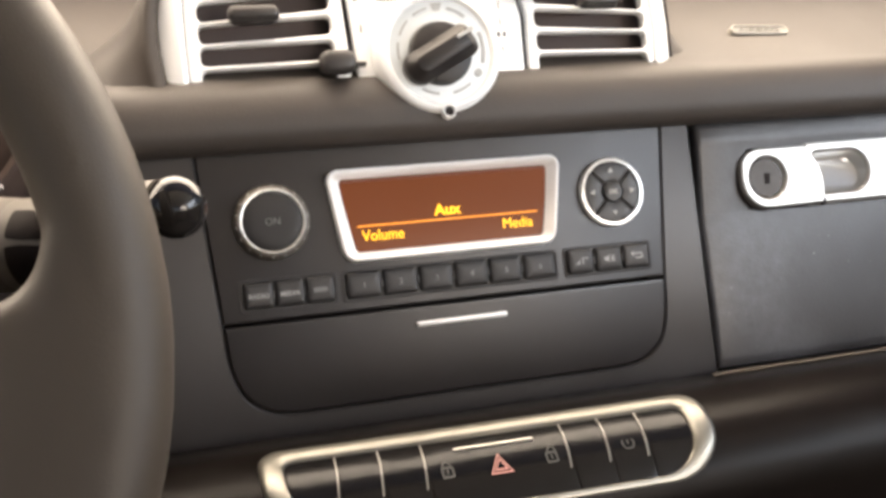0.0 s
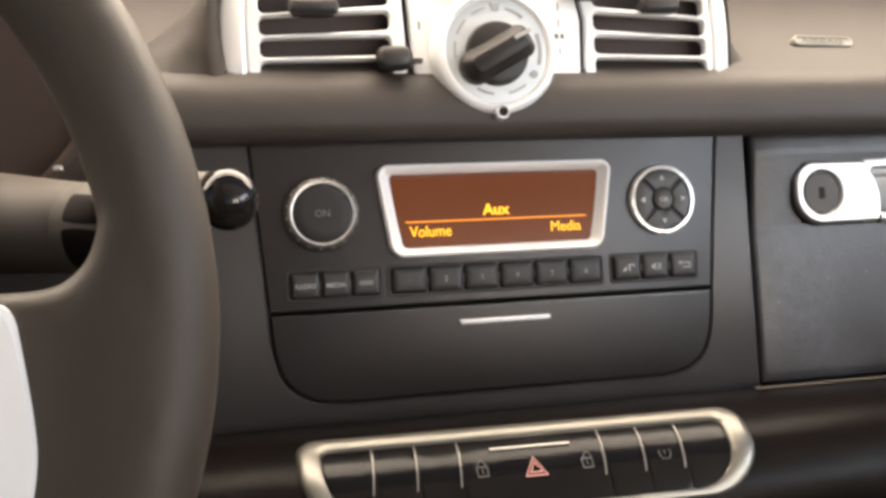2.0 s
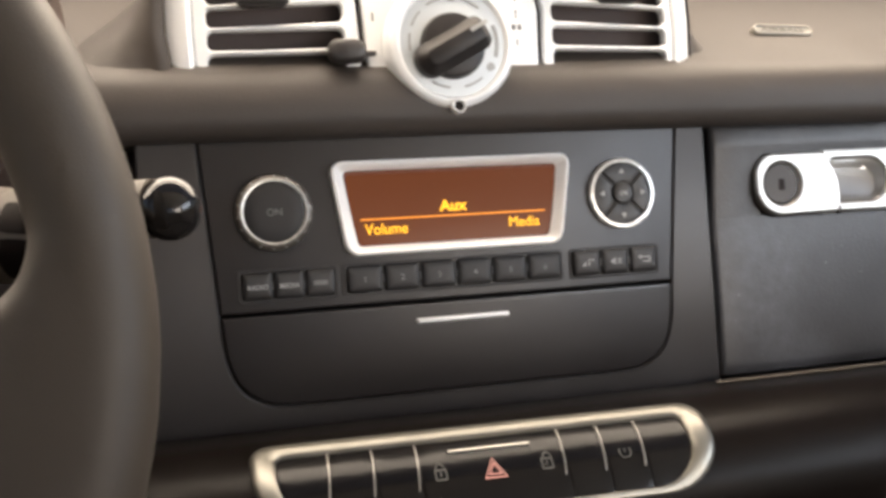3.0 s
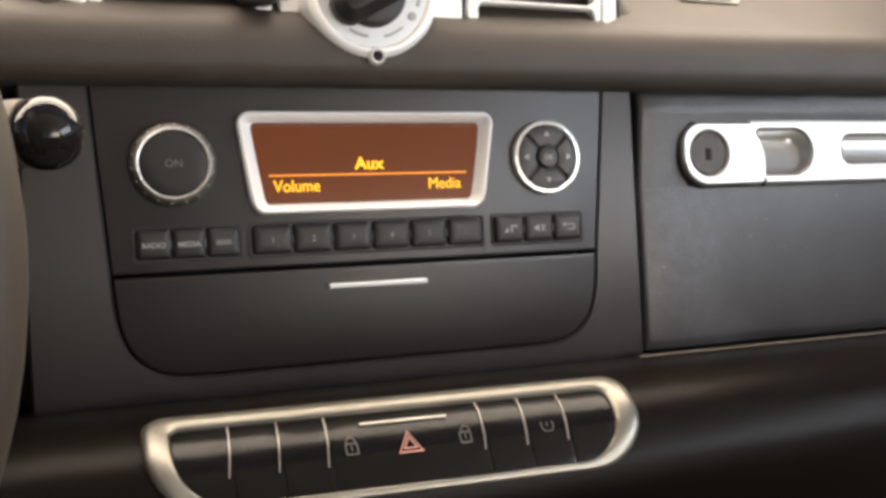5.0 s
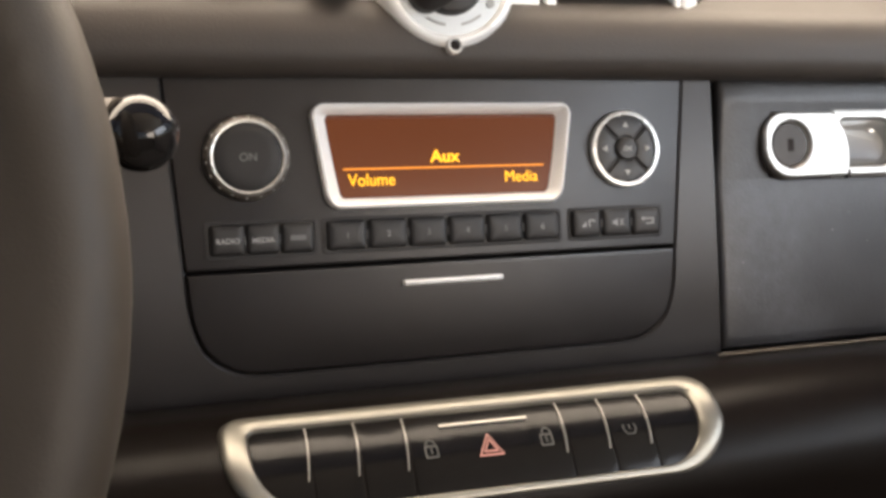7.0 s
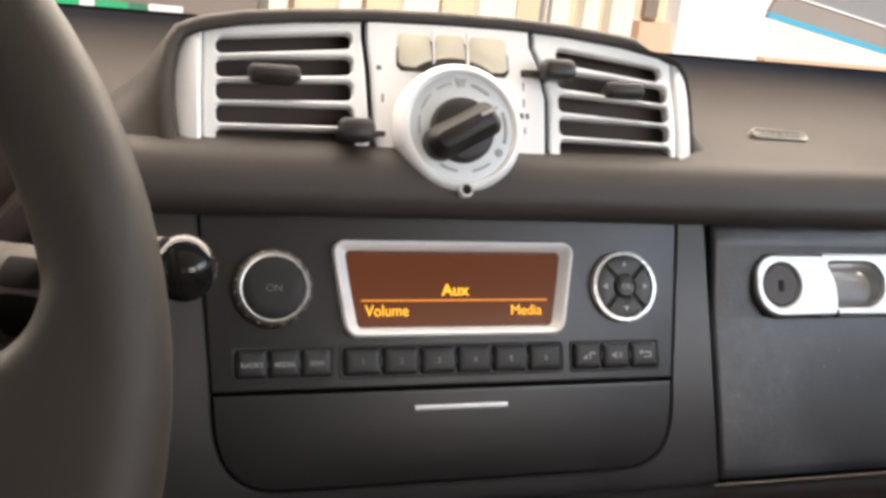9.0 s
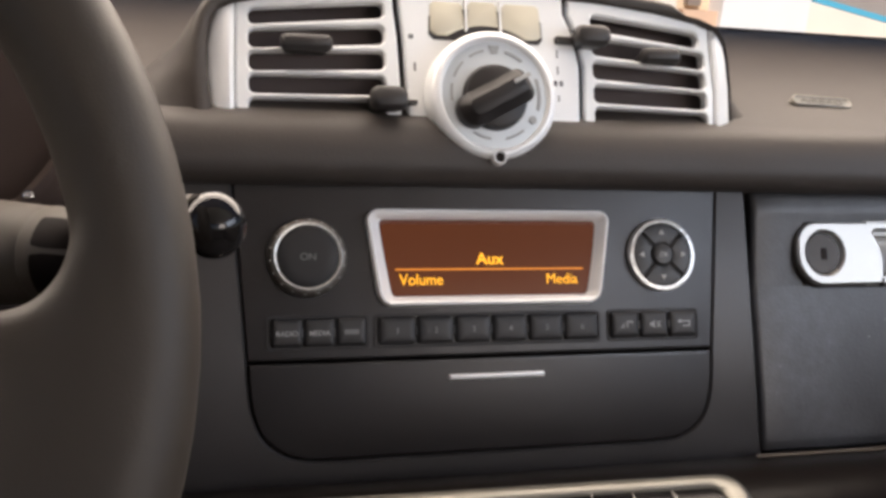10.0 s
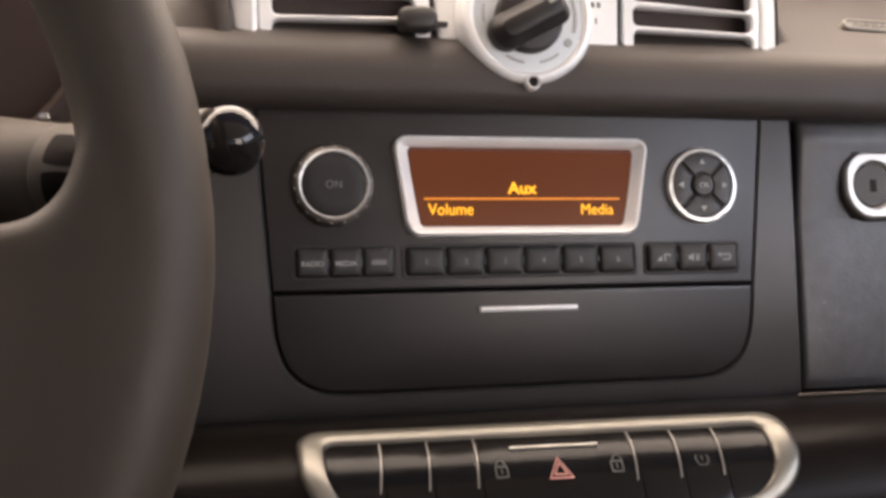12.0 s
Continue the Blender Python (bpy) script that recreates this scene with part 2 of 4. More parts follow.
def pierced(outer, holes, front, back, edge=0.0008, shape=None):
    """A plate with holes through it, all edges chamfered; shape(x, z) adds depth to bend it."""
    bm = bmesh.new()
    loops = []
    for loop, sign in [(outer, 1)] + [(h, -1) for h in holes]:
        a = [bm.verts.new((x, front, z)) for x, z in grown(loop, -edge * sign)]
        b = [bm.verts.new((x, front + edge, z)) for x, z in loop]
        c = [bm.verts.new((x, back, z)) for x, z in loop]
        n = len(a)
        for k in range(n):
            j = (k + 1) % n
            bm.faces.new((a[k], a[j], b[j], b[k]))
            bm.faces.new((b[k], b[j], c[j], c[k]))
        loops += [bm.edges.get((a[k], a[(k + 1) % n])) for k in range(n)]
    bmesh.ops.triangle_fill(bm, use_beauty=True, use_dissolve=False, edges=loops, normal=(0, -1, 0))
    if shape:
        for v in bm.verts:
            v.co.y += shape(v.co.x, v.co.z)
    return bm


def lathe(cx, cz, profile, n=64, bm=None, ripple=None):
    """Turns (radius, depth) pairs about an axis through (cx, cz) that points into the dash."""
    bm = bm or bmesh.new()
    rings = []
    for i, (r, y) in enumerate(profile):
        rings.append([Vector((cx + (r + (ripple(i, k) if ripple else 0)) * math.cos(2 * math.pi * k / n), y, cz + (r + (ripple(i, k) if ripple else 0)) * math.sin(2 * math.pi * k / n))) for k in range(n)])
    return loft(bm, rings, profile[0][0] > 0, profile[-1][0] > 0)


def letters(name, text, size, x, z, y, mat, parent, label="", align="CENTER", place=None, wide=1.0, bold=0.0, span=0.0):
    """Raised printing with the built-in font, its middle (or left end) at x and its foot at z."""
    cu = bpy.data.curves.new(name, "FONT")
    cu.body, cu.size, cu.align_x, cu.extrude = text, size, align, 0.00008
    cu.offset = bold
    tmp = bpy.data.objects.new(name, cu)
    scene.collection.objects.link(tmp)
    bpy.context.view_layer.update()
    me = bpy.data.meshes.new_from_object(tmp.evaluated_get(bpy.context.evaluated_depsgraph_get()))
    bpy.data.objects.remove(tmp)
    bm = bmesh.new()
    bm.from_mesh(me)
    bpy.data.meshes.remove(me)
    if span:
        us = [v.co.x for v in bm.verts]
        wide = span / (max(us) - min(us))
    for v in bm.verts:
        u, w, h = v.co.x * wide, v.co.y, v.co.z
        v.co = place(x + u, z + w, h) if place else Vector((x + u, y - h, z + w))
    return part(name, bm, mat, parent, label, smooth=False)


def smoothstep(a, b, v):
    f = min(1.0, max(0.0, (v - a) / (b - a)))
    return f * f * (3 - 2 * f)


def spline(points, steps):
    """Catmull-Rom points through a polyline of vectors."""
    pts = [Vector(p) for p in points]
    pts = [2 * pts[0] - pts[1]] + pts + [2 * pts[-1] - pts[-2]]
    out = []
    for a, b, c, d in zip(pts, pts[1:], pts[2:], pts[3:]):
        for k in range(steps):
            t = k / steps
            out.append(0.5 * (2 * b + (c - a) * t + (2 * a - 5 * b + 4 * c - d) * t * t + (3 * b - a - 3 * c + d) * t ** 3))
    return out + [pts[-2]]


# ---- the dashboard ----
dashboard = thing("dashboard", (0, 0.05, 0.0), "dark brown-grey grained plastic dashboard with an overhanging padded roll", "dashboard", kind="structure")

# padded roll with the shelf that runs back to the windscreen
PADS = spline([(0.030, 0.0765), (0.004, 0.0755), (-0.005, 0.0772), (-0.0092, 0.0815), (-0.0104, 0.0870), (-0.0105, 0.0930), (-0.0090, 0.0992), (-0.0055, 0.1042), (0.0000, 0.1084), (0.011, 0.1170), (0.035, 0.1362), (0.065, 0.1584),
               (0.100, 0.1818), (0.135, 0.2026), (0.165, 0.2182), (0.188, 0.2288), (0.200, 0.2300), (0.205, 0.2230)], 4)
bm = bmesh.new()
rings = []
for k in range(90):
    x = -0.62 + 1.32 * k / 89
    rings.append([Vector((x, p.x, p.y)) for p in PADS])
loft(bm, rings, closed=False)
part("padded_roll", bm, PAD, dashboard)

# hood round the vents
POD = [(-0.1201, 0.0900), (0.1262, 0.0900), (0.1298, 0.1080), (0.1319, 0.1300), (0.1310, 0.1420), (0.1280, 0.1508), (0.1220, 0.1564), (0.1118, 0.1603), (0.0900, 0.1640), (0.0600, 0.1668), (0.0330, 0.1678), (0.0, 0.1676),
       (-0.0350, 0.1664), (-0.0700, 0.1634), (-0.0950, 0.1604), (-0.1110, 0.1568), (-0.1198, 0.1530), (-0.1232, 0.1470), (-0.1249, 0.1360), (-0.1249, 0.1230), (-0.1226, 0.1070)]


def shelf_depth(z):
    """How far back the roll's upper surface lies at height z."""
    up = [p for p in PADS if p.y >= 0.0905 and p.x < 0.191]
    for p, q in zip(up, up[1:]):
        if p.y <= z <= q.y:
            return p.x + (q.x - p.x) * (z - p.y) / (q.y - p.y)
    return -0.011


def recess(x):
    """How far the rounded end of the silver, and the hood's edge with it, falls back at x."""
    return 0.0054 * max(0.0, (x - 0.1170) / 0.0115) ** 2


def cowl(q):
    """The hood's skin at q, from the silver's edge (0) to where it runs into the shelf (1)."""
    out = []
    for (x, z), (x1, z1) in zip(dense_pod, grown(dense_pod, 1.0)):
        low = 1 - smoothstep(0.100, 0.160, z)
        e = Vector((x1 - x, z1 - z))
        e = e.normalized()
        side = Vector((math.copysign(1.0, x), 0.0)) if abs(x) > 0.1 else e
        e = (e * (1 - low) + side * low).normalized()
        lip = 0.0056 + low * (0.0025 if x < 0 else -0.0050) if x < 0.1 else 0.0008
        w = 0.0110 + (0.047 * low ** 1.2 if x < 0.1 else 0.022 * low ** 4)
        f, g = min(1.0, q / 0.3), max(0.0, (q - 0.3) / 0.7)
        p = Vector((x, z)) + e * (lip * f + (w - lip) * g)
        front = recess(x) - 0.0018 - 0.0012 * math.sin(math.pi * min(1.0, f * 0.8)) + 0.0018 * f ** 4
        deep = shelf_depth(p.y) + 0.004
        y = front + (deep - front) * g ** 1.15
        out.append(Vector((p.x, y, p.y)))
    return out


dense_pod = []
for (xa, za), (xb, zb) in zip(POD, POD[1:] + POD[:1]):
    for k in range(3):
        dense_pod.append((xa + (xb - xa) * k / 3, za + (zb - za) * k / 3))
dense_pod = dense_pod[3:] + dense_pod[:1]
bm = bmesh.new()
loft(bm, [ring3(grown(dense_pod, -0.0022), lambda x, z: 0.006 + recess(x)), ring3(grown(dense_pod, -0.0008), lambda x, z: 0.0006 + recess(x))] + [cowl(q) for q in (0.0, 0.06, 0.12, 0.18, 0.24, 0.30, 0.36, 0.45, 0.55, 0.7, 0.85, 1.0, 1.1)], closed=False)
part("vent_hood", bm, PAD, dashboard)

# knee roll below the console
KNEE = [Vector(p) for p in ((0.05, -0.0525), (0.02, -0.053), (0.0, -0.0535), (-0.012, -0.0550), (-0.022, -0.0590), (-0.031, -0.0648), (-0.038, -0.072), (-0.043, -0.082), (-0.045, -0.092), (-0.044, -0.105), (-0.038, -0.125), (-0.025, -0.160), (0.0, -0.22), (0.03, -0.30))]
KNEE_S = spline(KNEE, 6)
bm = bmesh.new()
loft(bm, [[Vector((-0.62 + 1.32 * k / 60, p.x, p.y)) for p in KNEE_S] for k in range(61)], closed=False)
part("knee_roll", bm, BOLSTER, dashboard)

# backing behind console, glovebox and driver's side
bm = bmesh.new()
loft(bm, [[Vector((x, 0.045, -0.07)), Vector((x, 0.045, 0.10))] for x in (-0.62, 0.0, 0.70)], closed=False)
part("backing", bm, GAP, dashboard)

# rubber seal where the shelf meets the windscreen
for x0, x1 in ((-0.62, -0.10), (0.10, 0.70)):
    bm = bmesh.new()
    loft(bm, [[Vector((x0 + (x1 - x0) * k / 20, 0.2015 + 0.0045 * math.cos(2 * math.pi * j / 10), 0.2318 + 0.0042 * math.sin(2 * math.pi * j / 10))) for j in range(10)] for k in range(21)], True, True)
    part("windscreen_seal", bm, GAP, dashboard, "black rubber seal")

# airbag badge on the shelf
badge = thing("airbag_badge", (0.199, 0.025, 0.128), "small pale raised oval airbag badge on the dashboard", "badge")


def on_shelf(u, v, h=0.0):
    v = v - 0.045 * u
    return Vector((0.1985 + 0.907 * u, 0.0253, 0.1290)) + 0.71 * v * Vector((0, 0.35, 0.937)) + (h + 0.0014) * Vector((0, -0.937, 0.35))


bm = bmesh.new()
out_ = rounded(-0.0200, -0.0042, 0.0200, 0.0042, 0.0041, 6)
in_ = rounded(-0.0178, -0.0027, 0.0168, 0.0027, 0.0026, 6)
loft(bm, [[on_shelf(*p, -0.008) for p in out_], [on_shelf(*p, 0.001) for p in out_], [on_shelf(*p, 0.0014) for p in grown(out_, -0.0008)], [on_shelf(*p, 0.0006) for p in in_]], last=True)
part("oval_plate", bm, BADGE, badge)
letters("badge_letters", "AIRBAG", 0.0050, -0.0005, -0.0018, 0, BADGE_PRINT, badge, place=lambda u, w, h: on_shelf(u, w, 0.0008 + h), span=0.0285)

# ---- centre console frame ----
console = thing("console_frame", (0, 0.02, -0.05), "matt dark grey plastic surround of the centre console", "console")
half = [p.to_tuple() for p in spline([(0.0, -0.0412), (0.045, -0.0412), (0.080, -0.0410), (0.0925, -0.0383), (0.1010, -0.0318), (0.1052, -0.0225), (0.1070, -0.0125), (0.1078, -0.0010)], 4)]
drawer_line = half + [(-x, z) for x, z in half[::-1][:-1]]
hole = [(x * 1.0055, z - 0.0007) for x, z in half] + [(0.1168, 0.0840), (-0.1146, 0.0840)] + [(-x * 1.0055, z - 0.0007) for x, z in half[::-1][:-1]]
part("frame_plate", pierced(rounded(-0.1400, -0.0640, 0.1325, 0.0880, 0.003), [hole], 0.0005, 0.018, 0.0012), CONSOLE_EDGE, console, smooth=False)
bm = bmesh.new()
loft(bm, [ring3(rounded(-0.120, -0.055, 0.120, 0.083, 0.004), 0.0155), ring3(rounded(-0.120, -0.055, 0.120, 0.083, 0.004), 0.018)], True, True)
part("dark_joint", bm, GAP, console)

# ---- radio ----
radio = thing("car_radio", (0, 0.015, 0.0), "dark grey car radio with a lit amber display", "car radio")
face = [(-0.1080, 0.0006), (0.1083, 0.0006), (0.1162, 0.0830), (-0.1140, 0.0830)]
part("faceplate", slab(face, 0.0004, 0.015, 0.0008), CONSOLE, radio, smooth=False)

bz = trapeze(-0.0520, 0.0510, 0.0222, -0.0580, 0.0580, 0.0650, 0.0062, 6)
bz_in = trapeze(-0.0455, 0.0457, 0.0268, -0.0506, 0.0513, 0.0590, 0.0022, 6)
bz_open = trapeze(-0.0459, 0.0459, 0.0267, -0.0513, 0.0517, 0.0605, 0.0022, 6)
bm = bmesh.new()
loft(bm, [ring3(bz, 0.002), ring3(bz, -0.0030), ring3(grown(bz, -0.0004), -0.0041), ring3(grown(bz, -0.0012), -0.0045), ring3(grown(bz, -0.0019), -0.0041), ring3(grown(bz, -0.0027), -0.0031), ring3(grown(bz, -0.0036), -0.0016), ring3(bz_open, 0.0002), ring3(bz_open, 0.0016)])
part("display_bezel", bm, BEZEL, radio, "satin silver display bezel")
# added inner edge, its red-brown stands for the display's glow on the bezel
bm = bmesh.new()
loft(bm, [ring3(grown(bz_open, 0.0004), 0.0014), ring3(grown(bz_open, 0.0003), 0.0006), ring3(bz_in, -0.0002), ring3(bz_in, 0.0010)])
part("display_glow_edge", bm, EDGE_GLOW, radio, "inner edge of the display, coloured red-brown for its glow and shade")
bm = bmesh.new()
loft(bm, [ring3(grown(bz_in, 0.001), 0.0012), ring3(grown(bz_in, 0.001), 0.0001)], True, True)
display = part("display", bm, SCREEN, radio, "lit brown-amber display")
bm = bmesh.new()
loft(bm, [ring3(rounded(-0.0444, 0.0381, 0.0445, 0.0388, 0.0003, 2), 0.0002), ring3(rounded(-0.0444, 0.0381, 0.0445, 0.0388, 0.0003, 2), -0.0002)], True, True)
part("amber_line", bm, AMBER_LINE, display)
letters("display_word", "Aux", 0.0071, -0.0006, 0.0407, -0.0001, AMBER, display, bold=0.00014, span=0.0132)
letters("display_word", "Volume", 0.0070, -0.0426, 0.0316, -0.0001, AMBER, display, align="LEFT", bold=0.00003, span=0.0198)
letters("display_word", "Media", 0.0067, 0.0415, 0.0316, -0.0001, AMBER, display, align="RIGHT", span=0.0150)

# volume knob
KX, KZ = -0.0831, 0.0438
knob = part("volume_knob", lathe(KX, KZ, [(0.0170, 0.001), (0.0170, -0.0026), (0.0165, -0.0040), (0.0153, -0.0052), (0.0142, -0.0056)], 144,
            ripple=lambda i, k: 0.00016 * math.cos(k * 36 * 2 * math.pi / 144) if 0 < i < 4 else 0.0), SKIRT, radio, "ribbed dark chrome volume knob with a bright ring")
part("bright_ring", lathe(KX, KZ, [(0.0150, -0.0050), (0.0148, -0.0062), (0.0142, -0.0068), (0.0135, -0.0066), (0.0132, -0.0054)], 72), RING, knob)
part("cap", lathe(KX, KZ, [(0.0133, -0.0050), (0.0131, -0.0060), (0.0122, -0.0065), (0.0080, -0.0067), (0.0030, -0.0067)], 56), CAP, knob)
letters("printing", "ON", 0.0044, KX, KZ - 0.0016, -0.0068, PRINT_DIM, knob)
for k in range(18):
    a = 2 * math.pi * (k + 0.3) / 18
    part("stud", lathe(KX + 0.0160 * math.cos(a), KZ + 0.0160 * math.sin(a), [(0.0004, -0.0035), (0.0004, -0.0046), (0.0002, -0.0048)], 8), SATIN, knob)

# arrow pad
OX, OZ = 0.0845, 0.0445
pad = part("arrow_pad", lathe(OX, OZ, [(0.0172, 0.001), (0.0172, -0.0012), (0.0166, -0.0022), (0.0150, -0.0024), (0.0150, 0.0003)], 72), RING, radio, "silver ring of the arrow pad")
part("base", lathe(OX, OZ, [(0.0149, 0.0008), (0.0149, -0.0004), (0.0040, -0.0006)], 48), PADBASE, pad)
for q in range(4):
    loop = []
    for k in range(9):
        a = radians(90 * q - 41 + 82 * k / 8)
        loop.append((OX + 0.0146 * math.cos(a), OZ + 0.0146 * math.sin(a)))
    for k in range(9):
        a = radians(90 * q + 36 - 72 * k / 8)
        loop.append((OX + 0.0058 * math.cos(a), OZ + 0.0058 * math.sin(a)))
    seg = part("arrow_key", slab(loop, -0.0019, 0.0004, 0.0006), KEY, pad)
    c, s_ = math.cos(radians(90 * q)), math.sin(radians(90 * q))
    tri_ = [(OX + c * (0.0106 + u) - s_ * v, OZ + s_ * (0.0106 + u) + c * v) for u, v in ((0.0014, 0), (-0.0010, 0.0014), (-0.0010, -0.0014))]
    part("arrow_mark", slab(tri_, -0.00245, -0.0015, 0.00002), PRINT, pad, smooth=False)
part("ok_key", lathe(OX, OZ, [(0.0050, 0.0), (0.0050, -0.0026), (0.0044, -0.0032), (0.0020, -0.0035)], 36), KEY, pad)
letters("printing", "OK", 0.0032, OX, OZ - 0.0012, -0.0035, PRINT, pad)

# keys below the display
part("key_well", band(rounded(-0.1010, 0.0045, -0.0560, 0.0192, 0.002), rounded(-0.0990, 0.0058, -0.0575, 0.0180, 0.0015), 0.0001, 0.003, 0.0002), PADBASE, radio)
part("key_well", band(rounded(-0.0545, 0.0045, 0.0520, 0.0192, 0.002), rounded(-0.0530, 0.0058, 0.0505, 0.0180, 0.0015), 0.0001, 0.003, 0.0002), PADBASE, radio)
part("key_well", band(rounded(0.0550, 0.0045, 0.1025, 0.0192, 0.002), rounded(0.0562, 0.0058, 0.1010, 0.0180, 0.0015), 0.0001, 0.003, 0.0002), PADBASE, radio)


def flat(points, mid, parent):
    """A thin printed shape on a key, its points counted from the key's middle."""
    bm = bmesh.new()
    front, back = ([bm.verts.new((mid + u, y, z)) for u, z in points] for y in (-0.00245, -0.0015))
    bm.faces.new(front)
    for k in range(len(points)):
        j = (k + 1) % len(points)
        bm.faces.new((front[k], front[j], back[j], back[k]))
    return part("printing", bm, PRINT_KEY, parent, smooth=False)


def key(x0, x1, mark, z0=0.0060, z1=0.0178):
    lp = rounded(x0, z0, x1, z1, 0.0014, 4)
    bm = bmesh.new()
    mid_, rings = ((x0 + x1) / 2, (z0 + z1) / 2), []
    for f, y in ((1.0, 0.002), (1.0, -0.0010), (0.94, -0.0016), (0.8, -0.00195), (0.55, -0.0022), (0.25, -0.0023)):
        rings.append([Vector((mid_[0] + (x - mid_[0]) * (1 - (1 - f) * 0.7), y, mid_[1] + (z - mid_[1]) * f)) for x, z in lp])
    loft(bm, rings, last=True)
    ob = part("key", bm, KEYTOP, radio)
    mid = (x0 + x1) / 2
    if mark == "bar":
        part("printing", slab(rounded(mid - 0.0032, 0.0107, mid + 0.0032, 0.0128, 0.0003, 2), -0.00245, -0.0015, 0.00003), PRINT_DIM, ob, smooth=False)
    elif mark == "phone":
        flat([(-0.0030, 0.0104), (-0.0008, 0.0104), (-0.0008, 0.0128)], mid, ob)
        flat([(0.0004, 0.0104), (0.0011, 0.0104), (0.0011, 0.0130), (0.0028, 0.0130), (0.0028, 0.0124), (0.0034, 0.0124), (0.0034, 0.0136), (0.0004, 0.0136)], mid, ob)
    elif mark == "mute":
        flat([(-0.0026, 0.0111), (-0.0015, 0.0111), (-0.0002, 0.0100), (-0.0002, 0.0138), (-0.0015, 0.0127), (-0.0026, 0.0127)], mid, ob)
        flat([(0.0006, 0.0104), (0.0012, 0.0104), (0.0030, 0.0134), (0.0024, 0.0134)], mid, ob)
        flat([(0.0024, 0.0104), (0.0030, 0.0104), (0.0012, 0.0134), (0.0006, 0.0134)], mid, ob)
    elif mark == "back":
        flat([(-0.0032, 0.0130), (-0.0016, 0.0118), (-0.0016, 0.0127), (0.0026, 0.0127), (0.0026, 0.0111), (-0.0008, 0.0111), (-0.0008, 0.0105), (0.0032, 0.0105), (0.0032, 0.0133), (-0.0016, 0.0133), (-0.0016, 0.0142)], mid, ob)
    else:
        letters("printing", mark, 0.0036 if len(mark) == 1 else 0.0030, mid, 0.0105, -0.0024, PRINT_KEY, ob, bold=0.0 if len(mark) == 1 else 0.00006)


for k, mark in enumerate(("RADIO", "MEDIA", "bar")):
    key(-0.0984 + 0.01375 * k, -0.0984 + 0.01375 * k + 0.0128, mark)
for k in range(6):
    key(-0.0524 + 0.01725 * k, -0.0524 + 0.01725 * k + 0.0160, str(k + 1))
for k, mark in enumerate(("phone", "mute", "back")):
    key(0.0568 + 0.0149 * k, 0.0568 + 0.0149 * k + 0.0136, mark)

for x in [-0.0853, -0.0716] + [-0.0358 + 0.01725 * k for k in range(5)] + [0.0711, 0.0860]:
    part("key_divider", slab(rounded(x - 0.00028, 0.0100, x + 0.00028, 0.0136, 0.0002, 2), -0.0014, 0.002, 0.0002), PRINT_DIM, radio, smooth=False)

# ---- drawer below the radio ----
drawer = thing("storage_drawer", (0, 0.015, -0.04), "closed dark grey console drawer with a slim silver pull", "drawer")
part("drawer_front", slab(drawer_line, -0.0002, 0.015, 0.0011), CONSOLE, drawer, smooth=False)
part("pull", slab(rounded(-0.0216, -0.0101, 0.0226, -0.0078, 0.0006, 3), -0.0024, 0.001, 0.0007), SILVER, drawer, "slim silver pull")

# ---- glovebox ----
glovebox = thing("glovebox", (0.40, 0.02, -0.05), "closed dark grey glovebox door, lightly scuffed", "glovebox")
prof = spline([(0.040, 0.0850), (0.014, 0.0838), (0.0050, 0.0800), (0.0022, 0.0750), (0.0014, 0.0700), (0.0014, 0.0660), (0.0022, 0.0610), (0.0044, 0.0450), (0.0058, 0.0310), (0.0060, 0.0270), (0.0063, 0.010), (0.0080, -0.020), (0.0098, -0.0400), (0.0112, -0.0480), (0.0140, -0.0508), (0.030, -0.0512)], 4)
bm = bmesh.new()
xs = [0.1361, 0.1366, 0.1378, 0.140, 0.1550, 0.1652, 0.1662] + [0.180 + 0.035 * k for k in range(15)]
loft(bm, [[Vector((x, p.x + (0.004 if i == 0 else 0.0015 if i == 1 else 0.0004 if i == 2 else 0) + (0.014 if x > 0.1660 and 0.0305 < p.y < 0.0600 else 0), p.y)) for p in prof] for i, x in enumerate(xs)], closed=False)
for v in bm.verts:
    d = 0.0052 * max(0.0, 0.02 - v.co.z) / 0.068 / 0.43
    v.co.x, v.co.z = v.co.x + (v.co.x + 0.133) * d, v.co.z + (v.co.z - 0.005) * d
part("door_panel", bm, GLOVE, glovebox)
bm = bmesh.new()
loft(bm, [[Vector((x, 0.0045, -0.0536)), Vector((x, 0.0022, -0.0527)), Vector((x, 0.0045, -0.0517))] for x in (0.131, 0.3, 0.5, 0.69)], closed=False)
part("seam_lip", bm, STALK, glovebox)
# silver handle strip with lock
H0, H1 = 0.0290, 0.0615
arc_right = [(0.2090 + 0.0062 * k - 0.0146 * k ** 2.6, H0 + 0.0004 + (H1 - H0 - 0.0010) * k) for k in [j / 12 for j in range(13)]]
left_end = [p for p in rounded(0.1602, H0, 0.2082, H1 - 0.0006, 0.0, 8, radii=(0.0150, 0.0004, 0.0004, 0.0110)) if p[0] < 0.19]
plate = left_end[:9] + arc_right + left_end[9:]
part("lock_plate", pierced(plate, [circle(0.1758, 0.0452, 0.0109, 40)], 0.0002, 0.010, 0.0011), TRIM, glovebox, "silver lock plate")
bm = bmesh.new()
loft(bm, [ring3(circle(0.1758, 0.0452, 0.0109, 40), 0.0018), ring3(circle(0.1758, 0.0452, 0.0105, 40), 0.0042)])
part("lock_well", bm, SILVER, glovebox)
lock = part("lock", lathe(0.1757, 0.0452, [(0.0105, 0.0060), (0.0104, 0.0024), (0.0099, 0.0016), (0.0030, 0.0014)], 48), LOCKFACE, glovebox, "grey key lock")
